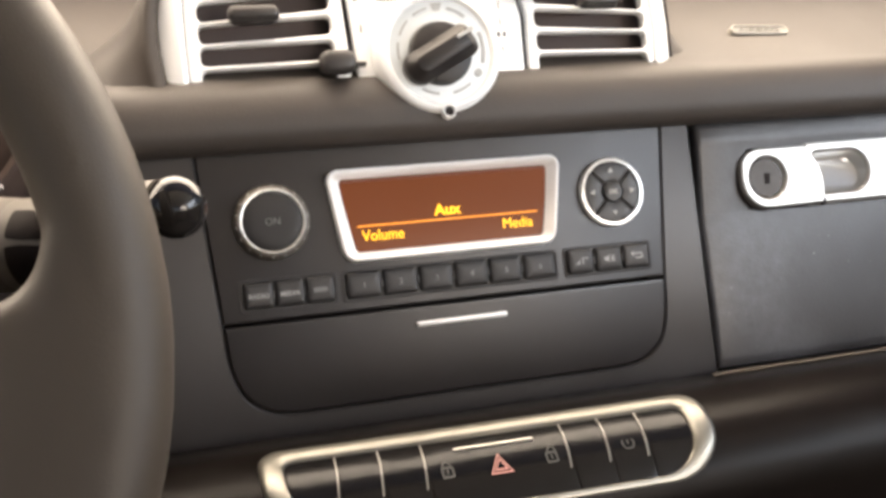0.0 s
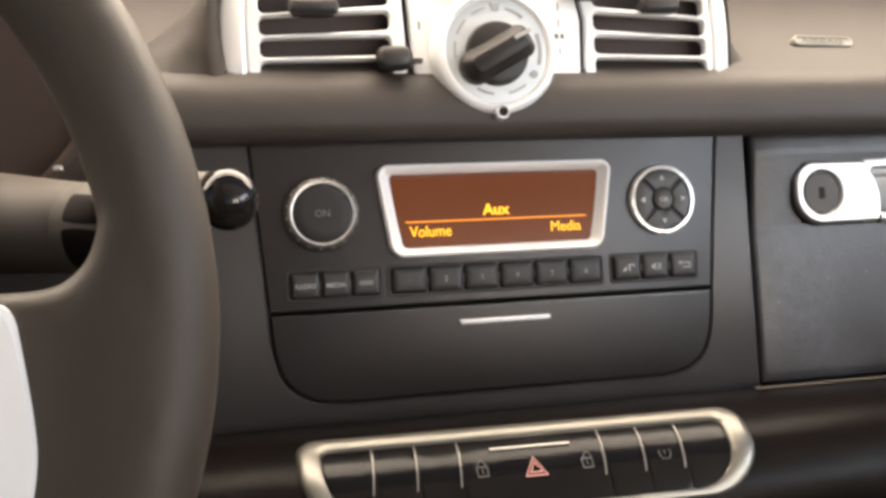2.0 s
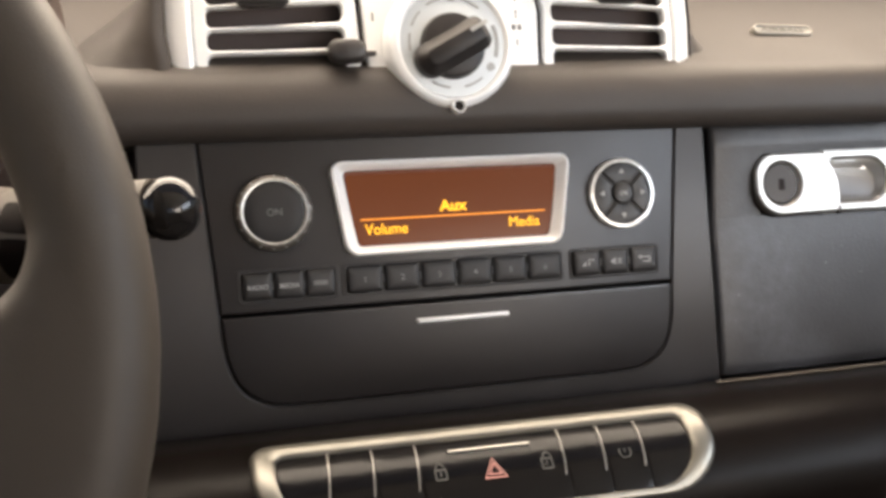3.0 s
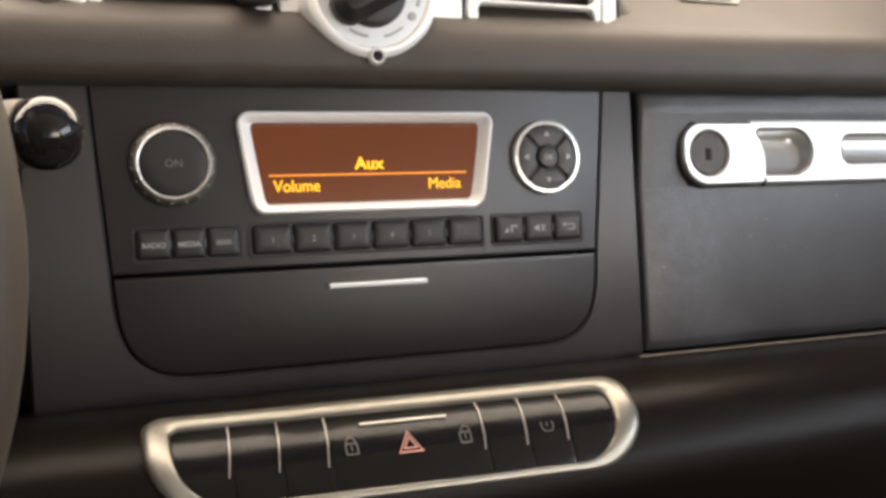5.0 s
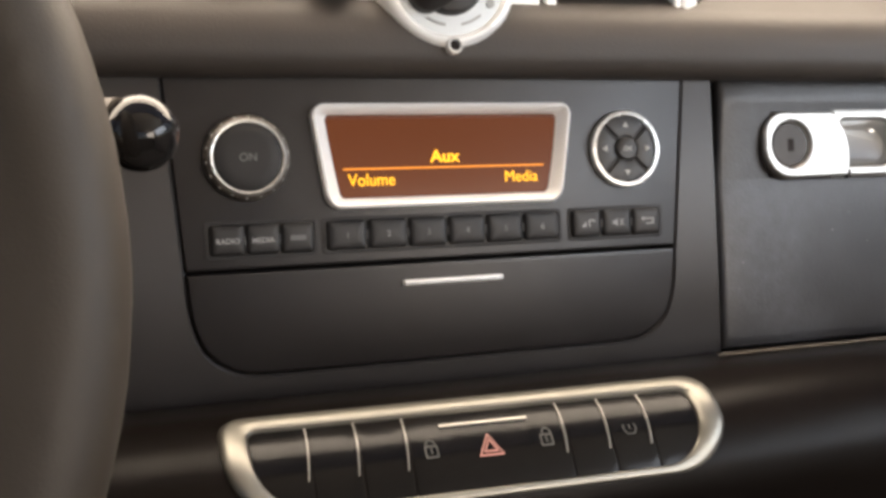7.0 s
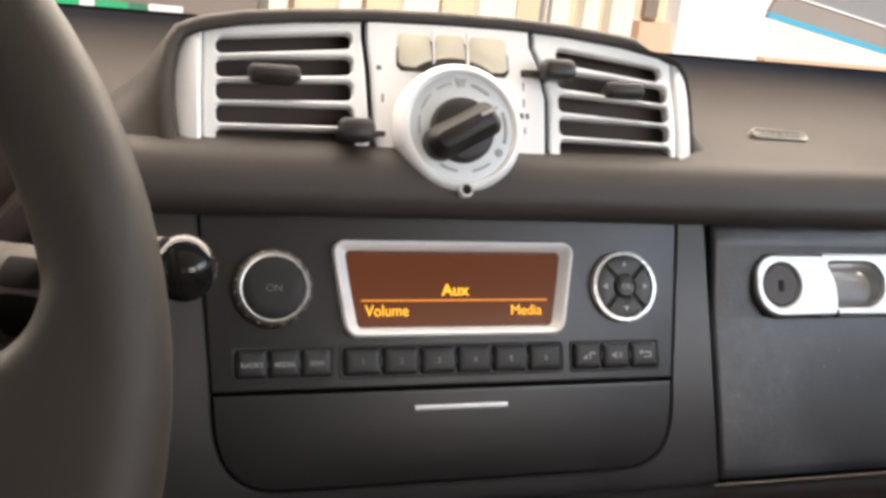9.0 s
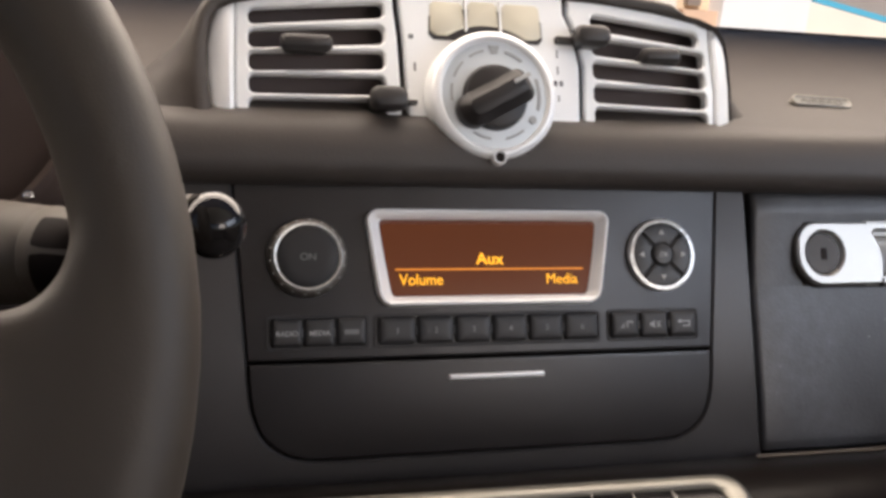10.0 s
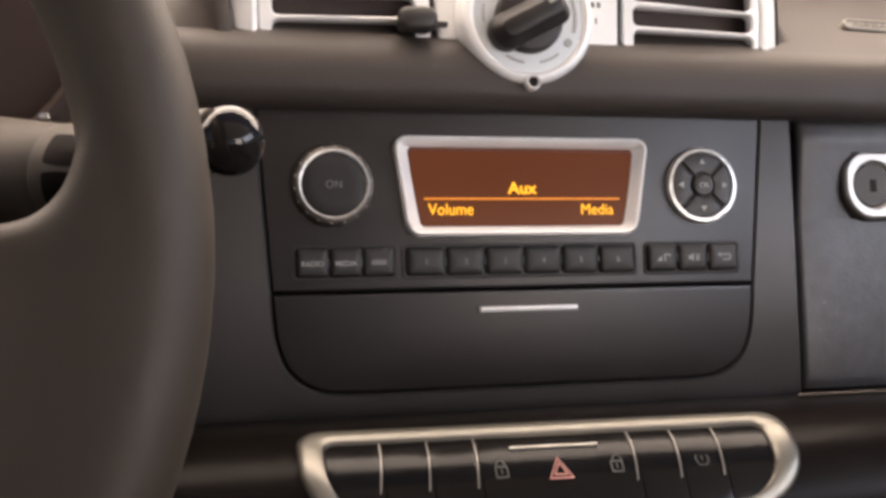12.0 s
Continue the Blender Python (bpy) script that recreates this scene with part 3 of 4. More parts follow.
part("keyhole", slab(rounded(0.1741, 0.0419, 0.1775, 0.0478, 0.0003, 2), 0.0012, 0.0030, 0.0001), GAP, lock, smooth=False)
cup = rounded(0.2068, 0.0350, 0.2392, 0.0562, 0.0, 8, radii=(0.001, 0.0105, 0.0105, 0.001))
slot = rounded(0.2612, 0.0400, 0.5572, 0.0530, 0.0040, 6)
strip = rounded(0.2002, H0 - 0.0004, 0.5872, H1 + 0.0006, 0.0, 8, radii=(0.0004, 0.008, 0.008, 0.0004))
part("handle_strip", pierced(strip, [cup, slot], 0.0010, 0.012, 0.0018), TRIM, glovebox, "silver handle strip with finger recess")
part("seam_notch", slab(rounded(0.2078, H0 - 0.0006, 0.2096, H0 + 0.0034, 0.0006, 3), 0.0001, 0.004, 0.0002), GAP, glovebox, smooth=False)
part("handle_gap", band(grown(plate, 0.0008), grown(plate, -0.0015), 0.0034, 0.012, 0.0003), GAP, glovebox, smooth=False)
for lp, z0 in ((cup, 0.0350), (slot, 0.0400)):
    bm = bmesh.new()
    floor_ = lambda x, z, z0=z0: 0.0060 + 0.0055 * min(1.0, max(0.0, (z - z0) / 0.017)) ** 1.2
    loft(bm, [ring3(lp, 0.0022), ring3(grown(lp, -0.0006), lambda x, z: 0.6 * floor_(x, z)), ring3(grown(lp, -0.0016), lambda x, z: 0.92 * floor_(x, z)), ring3(grown(lp, -0.0036), floor_)], last=True)
    part("finger_recess", bm, RECESS, glovebox)

# ---- switch bar in the knee roll ----
ARC = [0.0]
for a, b in zip(KNEE_S[12:], KNEE_S[13:]):
    ARC.append(ARC[-1] + (b - a).length)


def on_knee(x, s, h=0.0):
    """The point at x and s metres down the knee roll, raised by h."""
    s = s + 0.016 * x
    k = max(0, min(len(ARC) - 2, next((i for i, v in enumerate(ARC) if v > s), len(ARC) - 1) - 1))
    a, b = KNEE_S[12 + k], KNEE_S[13 + k]
    d = (b - a) / (ARC[k + 1] - ARC[k])
    p = a + d * (s - ARC[k])
    prev, nxt = KNEE_S[11 + k], KNEE_S[min(14 + k, len(KNEE_S) - 1)]
    f = (s - ARC[k]) / (ARC[k + 1] - ARC[k])
    t0, t1 = (b - prev).normalized(), (nxt - a).normalized()
    t = (t0 * (1 - f) + t1 * f).normalized()
    return Vector((x, p.x + t.y * h, p.y - t.x * h))


switches = thing("switch_bar", (0, -0.03, -0.07), "black switch bar with satin silver rim in the knee roll", "switch panel")


def knee_band(outer, inner, heights, mat, name, parent, label=""):
    bm = bmesh.new()
    rings = []
    for f, h in heights:
        rings.append([on_knee(a[0] + (b[0] - a[0]) * f, -(a[1] + (b[1] - a[1]) * f), h * (1 - 0.75 * smoothstep(0.046, 0.060, -a[1])) if h > 0 else h) for a, b in zip(outer, inner)])
    loft(bm, rings)
    return part(name, bm, mat, parent, label)


def dense(loop, step=0.004):
    out = []
    for k in range(len(loop)):
        a, b = Vector(loop[k]), Vector(loop[(k + 1) % len(loop)])
        n = max(1, int((b - a).length / step))
        out += [tuple(a + (b - a) * j / n) for j in range(n)]
    return out


bar_out = rounded(-0.1020, -0.0625, 0.1035, -0.0182, 0, 8, radii=(0.026, 0.026, 0.010, 0.009))
bar_in = rounded(-0.0918, -0.0592, 0.0918, -0.0265, 0, 8, radii=(0.021, 0.021, 0.0045, 0.004))
both = [(a, b) for a, b in zip(bar_out, bar_in)]
n_ = len(both)
bo, bi = [], []
for k in range(n_):
    (a, c), (b, d) = both[k], both[(k + 1) % n_]
    m_ = max(1, int((Vector(a) - Vector(b)).length / 0.004))
    for j in range(m_):
        bo.append(tuple(Vector(a) + (Vector(b) - Vector(a)) * j / m_))
        bi.append(tuple(Vector(c) + (Vector(d) - Vector(c)) * j / m_))
knee_band(bo, bi, [(-0.03, -0.002), (0.0, 0.0012), (0.12, 0.0024), (0.3, 0.0028), (0.75, 0.0026), (0.92, 0.0018), (1.0, 0.0002), (1.0, -0.004)], RIMMETAL, "rim", switches, "satin silver rim")


def bar_limits(x):
    """Upper and lower end of the black face at x, as metres down the roll."""
    e = 0.0918 - abs(x)
    top = 0.0265 + (0.0042 - math.sqrt(max(0, 0.0042 ** 2 - (0.0042 - e) ** 2)) if e < 0.0042 else 0)
    low = 0.0592 - (0.021 - math.sqrt(max(0, 0.021 ** 2 - (0.021 - e) ** 2)) if e < 0.021 else 0)
    return top, max(low, top + 0.0005)


def switch(x0, x1, name="switch", top_cut=0.0, label=""):
    bm = bmesh.new()
    rows_ = []
    n = max(3, int((x1 - x0) / 0.002))
    for k in range(n + 1):
        x = x0 + (x1 - x0) * k / n
        a, b = bar_limits(x)
        a = max(a, top_cut)
        e = min(x - x0, x1 - x)
        h = 0.0004 - 0.0001 * max(0, 1 - e / 0.0008)
        rows_.append([on_knee(x, a + (b - a) * j / 14, h) for j in range(15)])
    loft(bm, rows_, closed=False)
    return part(name, bm, SWITCH, switches, label)


cuts = [-0.0917, -0.0703, -0.0518, -0.0330, 0.0316, 0.0503, 0.0690, 0.0917]
for a, b in zip(cuts, cuts[1:]):
    if b - a < 0.04:
        switch(a + 0.0003, b - 0.0003)
for a, b, top_ in ((-0.0327, -0.0160, 0.0), (0.0153, 0.0313, 0.0)):
    switch(a, b)
switch(-0.0162, 0.0155, "switch_blank", 0.0)
hazard = switch(-0.0156, 0.0149, "hazard_switch", 0.0355)
for x in cuts[1:-1]:
    bm = bmesh.new()
    loft(bm, [[on_knee(x + u - 0.0022 * (j / 10) ** 1.6, 0.0265 + 0.0232 * j / 10, h) for u, h in ((-0.00038, 0.0), (-0.0002, 0.0011), (0.0002, 0.0011), (0.00038, 0.0))] for j in range(11)], closed=False)
    part("separator", bm, TRIM, switches, "thin chrome separator")
bm = bmesh.new()
loft(bm, [[on_knee(x, s, h) for s, h in ((0.0322, 0.0), (0.0326, 0.0014), (0.0335, 0.0014), (0.0339, 0.0))] for x in [-0.0196 + 0.0365 * k / 12 for k in range(13)]], closed=False)
part("accent_bar", bm, TRIM, switches, "thin chrome accent bar")


def knee_mark(loop, mat, name, parent, inner=None, h=0.0007):
    bm = bmesh.new()
    if inner:
        loft(bm, [[on_knee(x, s, h) for x, s in loop], [on_knee(x, s, h) for x, s in inner]])
    else:
        bm.faces.new([bm.verts.new(on_knee(x, s, h)) for x, s in loop])
    return part(name, bm, mat, parent, smooth=False)


def warn(f):
    cx, cs = -0.0016, 0.0440
    return [(cx + u * f, cs + v * f) for u, v in ((0, -0.0056), (0.0052, 0.0036), (-0.0052, 0.0036))]


knee_mark(warn(1.0), RED, "warning_triangle", hazard, warn(0.80), 0.0010)
knee_mark(warn(0.60), RED, "warning_triangle", hazard, warn(0.40), 0.0010)


def oval(cx, cs, a, b, n=24, a0=0, a1=360):
    return [(cx + a * math.cos(radians(a0 + (a1 - a0) * k / n)), cs + b * math.sin(radians(a0 + (a1 - a0) * k / n))) for k in range(n)]


for cx, gap in ((-0.0250, 0), (0.0222, 1)):
    knee_mark(rounded(cx - 0.0027, 0.0410, cx + 0.0027, 0.0462, 0.0007, 3), SWITCH_MARK, "padlock_mark", switches, rounded(cx - 0.0019, 0.0419, cx + 0.0019, 0.0453, 0.0004, 3))
    knee_mark(oval(cx + 0.0006 * gap, 0.0411, 0.0021, 0.0030, a0=180, a1=368), SWITCH_MARK, "padlock_mark", switches, oval(cx + 0.0006 * gap, 0.0411, 0.0014, 0.0021, a0=180, a1=368))
    knee_mark([(cx - 0.0004, 0.0422), (cx + 0.0004, 0.0422), (cx + 0.0004, 0.0445), (cx - 0.0004, 0.0445)], SWITCH_MARK, "padlock_mark", switches)
for a0, a1 in ((-140, -230), (-40, 50)):
    arc = [(0.0590 + r * math.cos(radians(t)), 0.0424 + 0.95 * r * math.sin(radians(t))) for r, ts in ((0.0031, range(9)), (0.0024, range(8, -1, -1))) for t in [a0 + (a1 - a0) * k / 8 for k in ts]]
    knee_mark(arc, SWITCH_MARK, "tyre_mark", switches)
knee_mark([(0.0570, 0.0446), (0.0610, 0.0446), (0.0610, 0.0452), (0.0570, 0.0452)], SWITCH_MARK, "tyre_mark", switches)
knee_mark([(0.0586, 0.0409), (0.0594, 0.0409), (0.0593, 0.0430), (0.0587, 0.0430)], SWITCH_MARK, "tyre_mark", switches)

# ---- vents and climate dial ----
vents = thing("vent_panel", (0, 0.01, 0.10), "silver air vent panel with climate dial under the hood", "air vents")


def bend(x, z):
    return 0.002 * (abs(x) / 0.125) ** 3


def top_edge(x):
    """The upper edge of the silver, a little inside the hood."""
    for (b, zb), (a, za) in zip(POD[3:18], POD[4:19]):
        if a <= x <= b:
            return za + (zb - za) * (x - a) / (b - a) - 0.0008
    return 0.1350


def between(left, right, n=10):
    """An upright strip between two side lines of (x, z), each from the foot up, closed by the hood's edge."""
    x0, x1 = left[-1][0], right[-1][0]
    return list(right) + [(x1 + (x0 - x1) * k / n, top_edge(x1 + (x0 - x1) * k / n)) for k in range(n + 1)] + list(left)[::-1]


def moved(line, d):
    return [(x + d, z) for x, z in line]


SEAM_L = [(-0.0362, 0.094), (-0.0368, 0.120), (-0.0380, 0.144), (-0.0395, 0.158)]
SEAM_R = [(0.0455, 0.094), (0.0462, 0.107), (0.0472, 0.1336), (0.0440, 0.150), (0.0400, 0.159)]
CAP_L = [(-0.1118, 0.094), (-0.1122, 0.125), (-0.1118, 0.150)]
CAP_R = [(0.1174, 0.094), (0.1196, 0.125), (0.1184, 0.146)]
END_L = [(-0.1201, 0.094), (-0.1223, 0.107), (-0.1245, 0.123), (-0.1245, 0.1360)]
END_R = [(0.1263, 0.094), (0.1296, 0.108), (0.1315, 0.130), (0.1306, 0.1415)]


def slots(x0, x1):
    out = []
    mid = (x0 + x1) / 2
    for k in range(5):
        zc = 0.1535 - 0.01085 * k - (0.0 if mid > 0 else 0.0006)
        rise = 0.0030 * (1 - k / 3.6)
        a, b = (x0 + 0.001, x1 - 0.003 * (k == 0)) if mid > 0 else (x0, x1)
        half_h = 0.0038 if k == 0 else 0.0044
        out.append([(x, z - math.copysign(rise, mid) * (x - mid) / 0.030) for x, z in dense(rounded(a, zc - half_h, b, zc + half_h, 0.0030, 5), 0.008)])
    return out


def thumb_tab(x, z, wide, high, y, name, parent):
    lp = rounded(x - wide / 2, z - high / 2, x + wide / 2, z + high / 2, high * 0.42, 5)
    bm = bmesh.new()
    loft(bm, [ring3(grown(lp, -0.0020), 0.006), ring3(grown(lp, -0.0010), y + 0.008), ring3(lp, y + 0.004), ring3(grown(lp, -0.0008), y + 0.0012), ring3(grown(lp, -0.0024), y)], True, True)
    ob = part(name, bm, BLACK, parent, "dark thumb tab")
    return ob


for cap, seam, end, x0, x1 in ((CAP_L, SEAM_L, END_L, -0.1065, -0.0465), (CAP_R, SEAM_R, END_R, 0.0535, 0.1148)):
    sg = 1 if x0 > 0 else -1
    lines = (moved(cap, 0.0002), moved(seam, -0.0028)) if sg < 0 else (moved(seam, 0.0028), moved(cap, -0.0002))
    outline = between(*lines)
    vent = part("vent_grille", pierced(outline, slots(x0, x1), -0.001, 0.0042, 0.0009, bend), SILVER, vents, "silver vent grille with five dark slots", smooth=False)
    bm = bmesh.new()
    loft(bm, [ring3(outline, 0.014), ring3(outline, 0.016)], True, True)
    part("vent_shaft", bm, VENT_DARK, vent, smooth=False)
    loop = between(end, moved(cap, -0.0003), 5) if sg < 0 else between(moved(cap, 0.0003), end, 5)
    bm = slab(loop, -0.0012, 0.014, 0.0022)
    for v in bm.verts:
        v.co.y += 0.005 * max(0, (abs(v.co.x) - (0.1135 if v.co.x < 0 else 0.1170)) / 0.0115) ** 2
    part("end_cap", bm, SILVER, vents, "rounded silver end cap")
    track = between(*((moved(seam, -0.0028), seam) if sg < 0 else (seam, moved(seam, 0.0028))), 3)
    part("dark_track", slab(track, 0.003, 0.012, 0.0003), GAP, vents, smooth=False)


def tab_stem(x0, z0, x1, z1, y=-0.004):
    lp = rounded(min(x0, x1), min(z0, z1), max(x0, x1), max(z0, z1), 0.0008, 3)
    part("tab_stem", slab(lp, y, 0.006, 0.0006), BLACK, vents)


thumb_tab(-0.0820, 0.1372, 0.0232, 0.0078, -0.009, "thumb_tab", vents)
thumb_tab(0.0886, 0.1404, 0.0210, 0.0084, -0.0075, "thumb_tab", vents)
thumb_tab(-0.0470, 0.1128, 0.0172, 0.0112, -0.013, "thumb_tab", vents)
thumb_tab(0.0510, 0.1466, 0.0178, 0.0104, -0.013, "thumb_tab", vents)
tab_stem(-0.0400, 0.1120, -0.0325, 0.1142)
tab_stem(0.0350, 0.1440, 0.0440, 0.1475)
part("small_mark", slab(rounded(-0.0476, 0.1040, -0.0448, 0.1062, 0.0004, 2), -0.0030, 0.004, 0.0003), PRINT, vents, smooth=False)

centre = part("centre_plate", slab(between(SEAM_L, SEAM_R, 16), -0.0015, 0.012, 0.0012), SILVER, vents, "silver centre plate", smooth=False)
DX, DZ = 0.0013, 0.1158
RB = 0.0340
for a, b, top_z in ((-0.0256, -0.0092, 0.1618), (-0.0078, 0.0074, 0.1628), (0.0088, 0.0282, 0.1628)):
    low = []
    for k in range(13):
        x = a + (b - a) * k / 12
        zz = DZ + 0.0008 + math.sqrt(max(0, RB ** 2 - (x - DX) ** 2))
        edge_ = 0.0020 * max(0, 1 - min(x + 0.0256, 0.0282 - x) / 0.003) ** 2
        low.append((x, max(zz, 0.1450) + edge_))
    loop = low + [(b, top_z - 0.002), (b - 0.002, top_z), (a + 0.002, top_z), (a, top_z - 0.002)]
    bm = slab(loop, -0.0030, 0.004, 0.0012)
    for v in bm.verts:
        v.co.y += 0.0013 * smoothstep(0.1500, 0.1620, v.co.z)
    part("climate_button", bm, BUTTON, vents, "beige-grey push button")
# black plate in place of the shade below the buttons' lower ends
shade_plate = [(-0.0240, 0.1432), (0.0268, 0.1432), (0.0288, 0.1456), (0.0285, 0.1540), (0.0240, 0.1580), (-0.0215, 0.1580), (-0.0259, 0.1540), (-0.0262, 0.1456)]
part("button_shade", slab(shade_plate, -0.0019, 0.0, 0.0002), BLACK, vents, smooth=False)
for x in (-0.0085, 0.0081):
    part("button_divider", slab(rounded(x - 0.0005, 0.1475, x + 0.0005, 0.1630, 0.0003, 2), -0.0034, 0.0, 0.0003), SILVER, vents, smooth=False)

dial = part("dial_ring", lathe(DX, DZ, [(0.0306, 0.004), (0.0306, -0.0040), (0.0302, -0.0080), (0.0293, -0.0108), (0.0280, -0.0122), (0.0264, -0.0126), (0.0252, -0.0120), (0.0246, -0.0108)], 96), SILVER, vents, "broad silver dial ring")
part("dial_face", lathe(DX, DZ, [(0.0248, -0.0104), (0.0244, -0.0110), (0.0160, -0.0118), (0.0060, -0.0118)], 72), DIALFACE, dial, "pale scale face")
part("stop_rim", lathe(0.0016, 0.0868, [(0.0034, -0.006), (0.0034, -0.0134), (0.0029, -0.0142), (0.0023, -0.0138), (0.0022, -0.0120)], 28), SILVER, dial)
part("dial_stop", lathe(0.0016, 0.0868, [(0.0023, -0.0100), (0.0023, -0.0130), (0.0010, -0.0131)], 24), GAP, dial)
for a0, a1, r0, r1 in ((104, 124, 0.0200, 0.0209), (136, 158, 0.0200, 0.0209), (50, 76, 0.0200, 0.0209), (-18, 22, 0.0203, 0.0217), (-78, -52, 0.0200, 0.0210), (-122, -98, 0.0200, 0.0210), (168, 190, 0.0200, 0.0209)):
    lp = [(DX + r1 * math.cos(radians(a0 + (a1 - a0) * k / 8)), DZ + r1 * math.sin(radians(a0 + (a1 - a0) * k / 8))) for k in range(9)]
    lp += [(DX + r0 * math.cos(radians(a1 - (a1 - a0) * k / 8)), DZ + r0 * math.sin(radians(a1 - (a1 - a0) * k / 8))) for k in range(9)]
    part("scale_mark", slab(lp, -0.01195, -0.0108, 0.00002), DIAL_MARK, dial, smooth=False)
part("scale_mark", slab([(DX - 0.0014, DZ + 0.0188), (DX + 0.0014, DZ + 0.0188), (DX + 0.0026, DZ + 0.0224), (DX - 0.0026, DZ + 0.0224)], -0.01195, -0.0108, 0.00002), DIAL_MARK, dial, smooth=False)
part("scale_mark", slab(circle(DX + 0.0172, DZ - 0.0112, 0.0019, 12), -0.01195, -0.0108, 0.00002), DIAL_MARK, dial, smooth=False)

# knob with a grip bar that points to the upper right
turn = radians(28)
climate = part("climate_knob", lathe(DX - 0.0006, DZ - 0.0018, [(0.0150, -0.0112), (0.0149, -0.0140), (0.0142, -0.0160), (0.0125, -0.0168), (0.0040, -0.0170)], 64), KNOB, vents, "black climate knob with a grip bar")
lp = [(DX - 0.0006 + u * math.cos(turn) - v * math.sin(turn), DZ - 0.0018 + u * math.sin(turn) + v * math.cos(turn)) for u, v in
      rounded(-0.0198, -0.0088, 0.0170, 0.0072, 0.0, 6, radii=(0.0075, 0.0050, 0.0050, 0.0070))]
bm = bmesh.new()
loft(bm, [ring3(lp, -0.0115), ring3(lp, -0.0165), ring3(grown(lp, -0.0006), -0.0176), ring3(grown(lp, -0.0034), -0.0206), ring3(grown(lp, -0.0040), -0.0218), ring3(grown(lp, -0.0046), -0.0222)], last=True)
part("grip_bar", bm, KNOB, climate)
lp = [(DX - 0.0006 + u * math.cos(turn) - v * math.sin(turn), DZ - 0.0018 + u * math.sin(turn) + v * math.cos(turn)) for u, v in rounded(0.0075, 0.0006, 0.0160, 0.0024, 0.0003, 2)]
part("pointer", slab(lp, -0.0228, -0.0220, 0.0001), PRINT, climate, "white pointer line", smooth=False)

# small printing on the centre plate
for x, z, w, h in ((0.0360, 0.1395, 0.0007, 0.0040), (0.0360, 0.1315, 0.0007, 0.0040), (0.0360, 0.1180, 0.0007, 0.0030), (0.0345, 0.1252, 0.0022, 0.0026), (0.0375, 0.1252, 0.0018, 0.0026), (-0.0345, 0.1440, 0.0024, 0.0022), (-0.0330, 0.1300, 0.0009, 0.0040)):
    part("printing", slab(rounded(x - w / 2, z - h / 2, x + w / 2, z + h / 2, min(w, h) * 0.3, 2), -0.00158, -0.001, 0.00002), PRINT_DIM, centre, smooth=False)

# ---- steering wheel ----
WC, WR, Wr = Vector((-0.2990, -0.1673, 0.0073)), 0.1532, 0.0144
wheel = thing("steering_wheel", tuple(WC), "grey-brown foam-rimmed steering wheel with a silver spoke insert", "steering wheel")
WT = Matrix.Rotation(radians(1.5), 3, "X")


def at_wheel(u, v, w=0.0):
    """u, v in the wheel's plane, w towards the driver."""
    return WC + WT @ Vector((u, -w, v))


bm = bmesh.new()
rings = []
for k in range(160):
    a = 2 * math.pi * k / 160
    ring = []
    for j in range(24):
        b = 2 * math.pi * j / 24
        rr = WR + Wr * math.cos(b)
        ring.append(at_wheel(rr * math.cos(a), rr * math.sin(a), 1.12 * Wr * math.sin(b)))
    rings.append(ring)
rings.append(rings[0])
loft(bm, rings)
bmesh.ops.remove_doubles(bm, verts=bm.verts, dist=1e-6)
rim_bm = bm


def spoke(side):
    """A flat spoke that flares into the rim."""
    bm = bmesh.new()
    rings = []
    for k in range(41):
        f = k / 40
        u = 0.035 + (WR + 0.002 - 0.035) * f
        k_ = min(1.0, max(0.0, (u - 0.1215) / 0.0195))
        top = 0.0058 + 0.024 * (1 - math.sqrt(1 - k_ * k_))
        low = -0.062 - 0.030 * smoothstep(0.62, 1.0, f) ** 1.3
        thick = 0.0112 + (1.12 * Wr - 0.0002 - 0.0112) * smoothstep(0.70, 0.99, f)
        ring = []
        for j in range(32):
            b = 2 * math.pi * j / 32
            c, s = math.cos(b), math.sin(b)
            v = (top + low) / 2 + (top - low) / 2 * math.copysign(abs(c) ** 0.6, c)
            end = math.sqrt((WR + 0.0005) ** 2 - v * v)
            ring.append(at_wheel(side * (0.035 + (end - 0.035) * f), v, thick * math.copysign(abs(s) ** 0.40, s)))
        rings.append(ring)
    loft(bm, rings, True, True)
    return bm


for side in (1, -1):
    arm = spoke(side)
    spare = bpy.data.meshes.new("arm")
    arm.to_mesh(spare)
    arm.free()
    rim_bm.from_mesh(spare)
    bpy.data.meshes.remove(spare)
    lp = [(0.052, -0.010), (0.060, -0.056), (0.107, -0.066), (0.1180, -0.054), (0.1214, -0.038), (0.1209, -0.026), (0.1188, -0.010), (0.1168, 0.0020), (0.1100, 0.0040), (0.060, 0.0045)]
    for _ in range(2):
        lp = [q for a, b in zip(lp, lp[1:] + lp[:1]) for q in ((a[0] * 0.75 + b[0] * 0.25, a[1] * 0.75 + b[1] * 0.25), (a[0] * 0.25 + b[0] * 0.75, a[1] * 0.25 + b[1] * 0.75))]
    bm = bmesh.new()
    loft(bm, [[at_wheel(side * u, v, 0.006) for u, v in lp], [at_wheel(side * u, v, 0.0122) for u, v in lp], [at_wheel(side * (u * 0.98 + 0.0017), v * 0.95 - 0.0016, 0.0136) for u, v in lp]], last=True)
    part("spoke_insert", bm, SILVER, wheel, "silver spoke insert")
rim = part("rim", rim_bm, RIM, wheel, "grey-brown foam rim with moulded spokes")
fuse = rim.modifiers.new("fuse", "REMESH")
fuse.mode, fuse.voxel_size, fuse.use_smooth_shade = "VOXEL", 0.0019, True
soften = rim.modifiers.new("soften", "SMOOTH")
soften.factor, soften.iterations = 0.5, 22
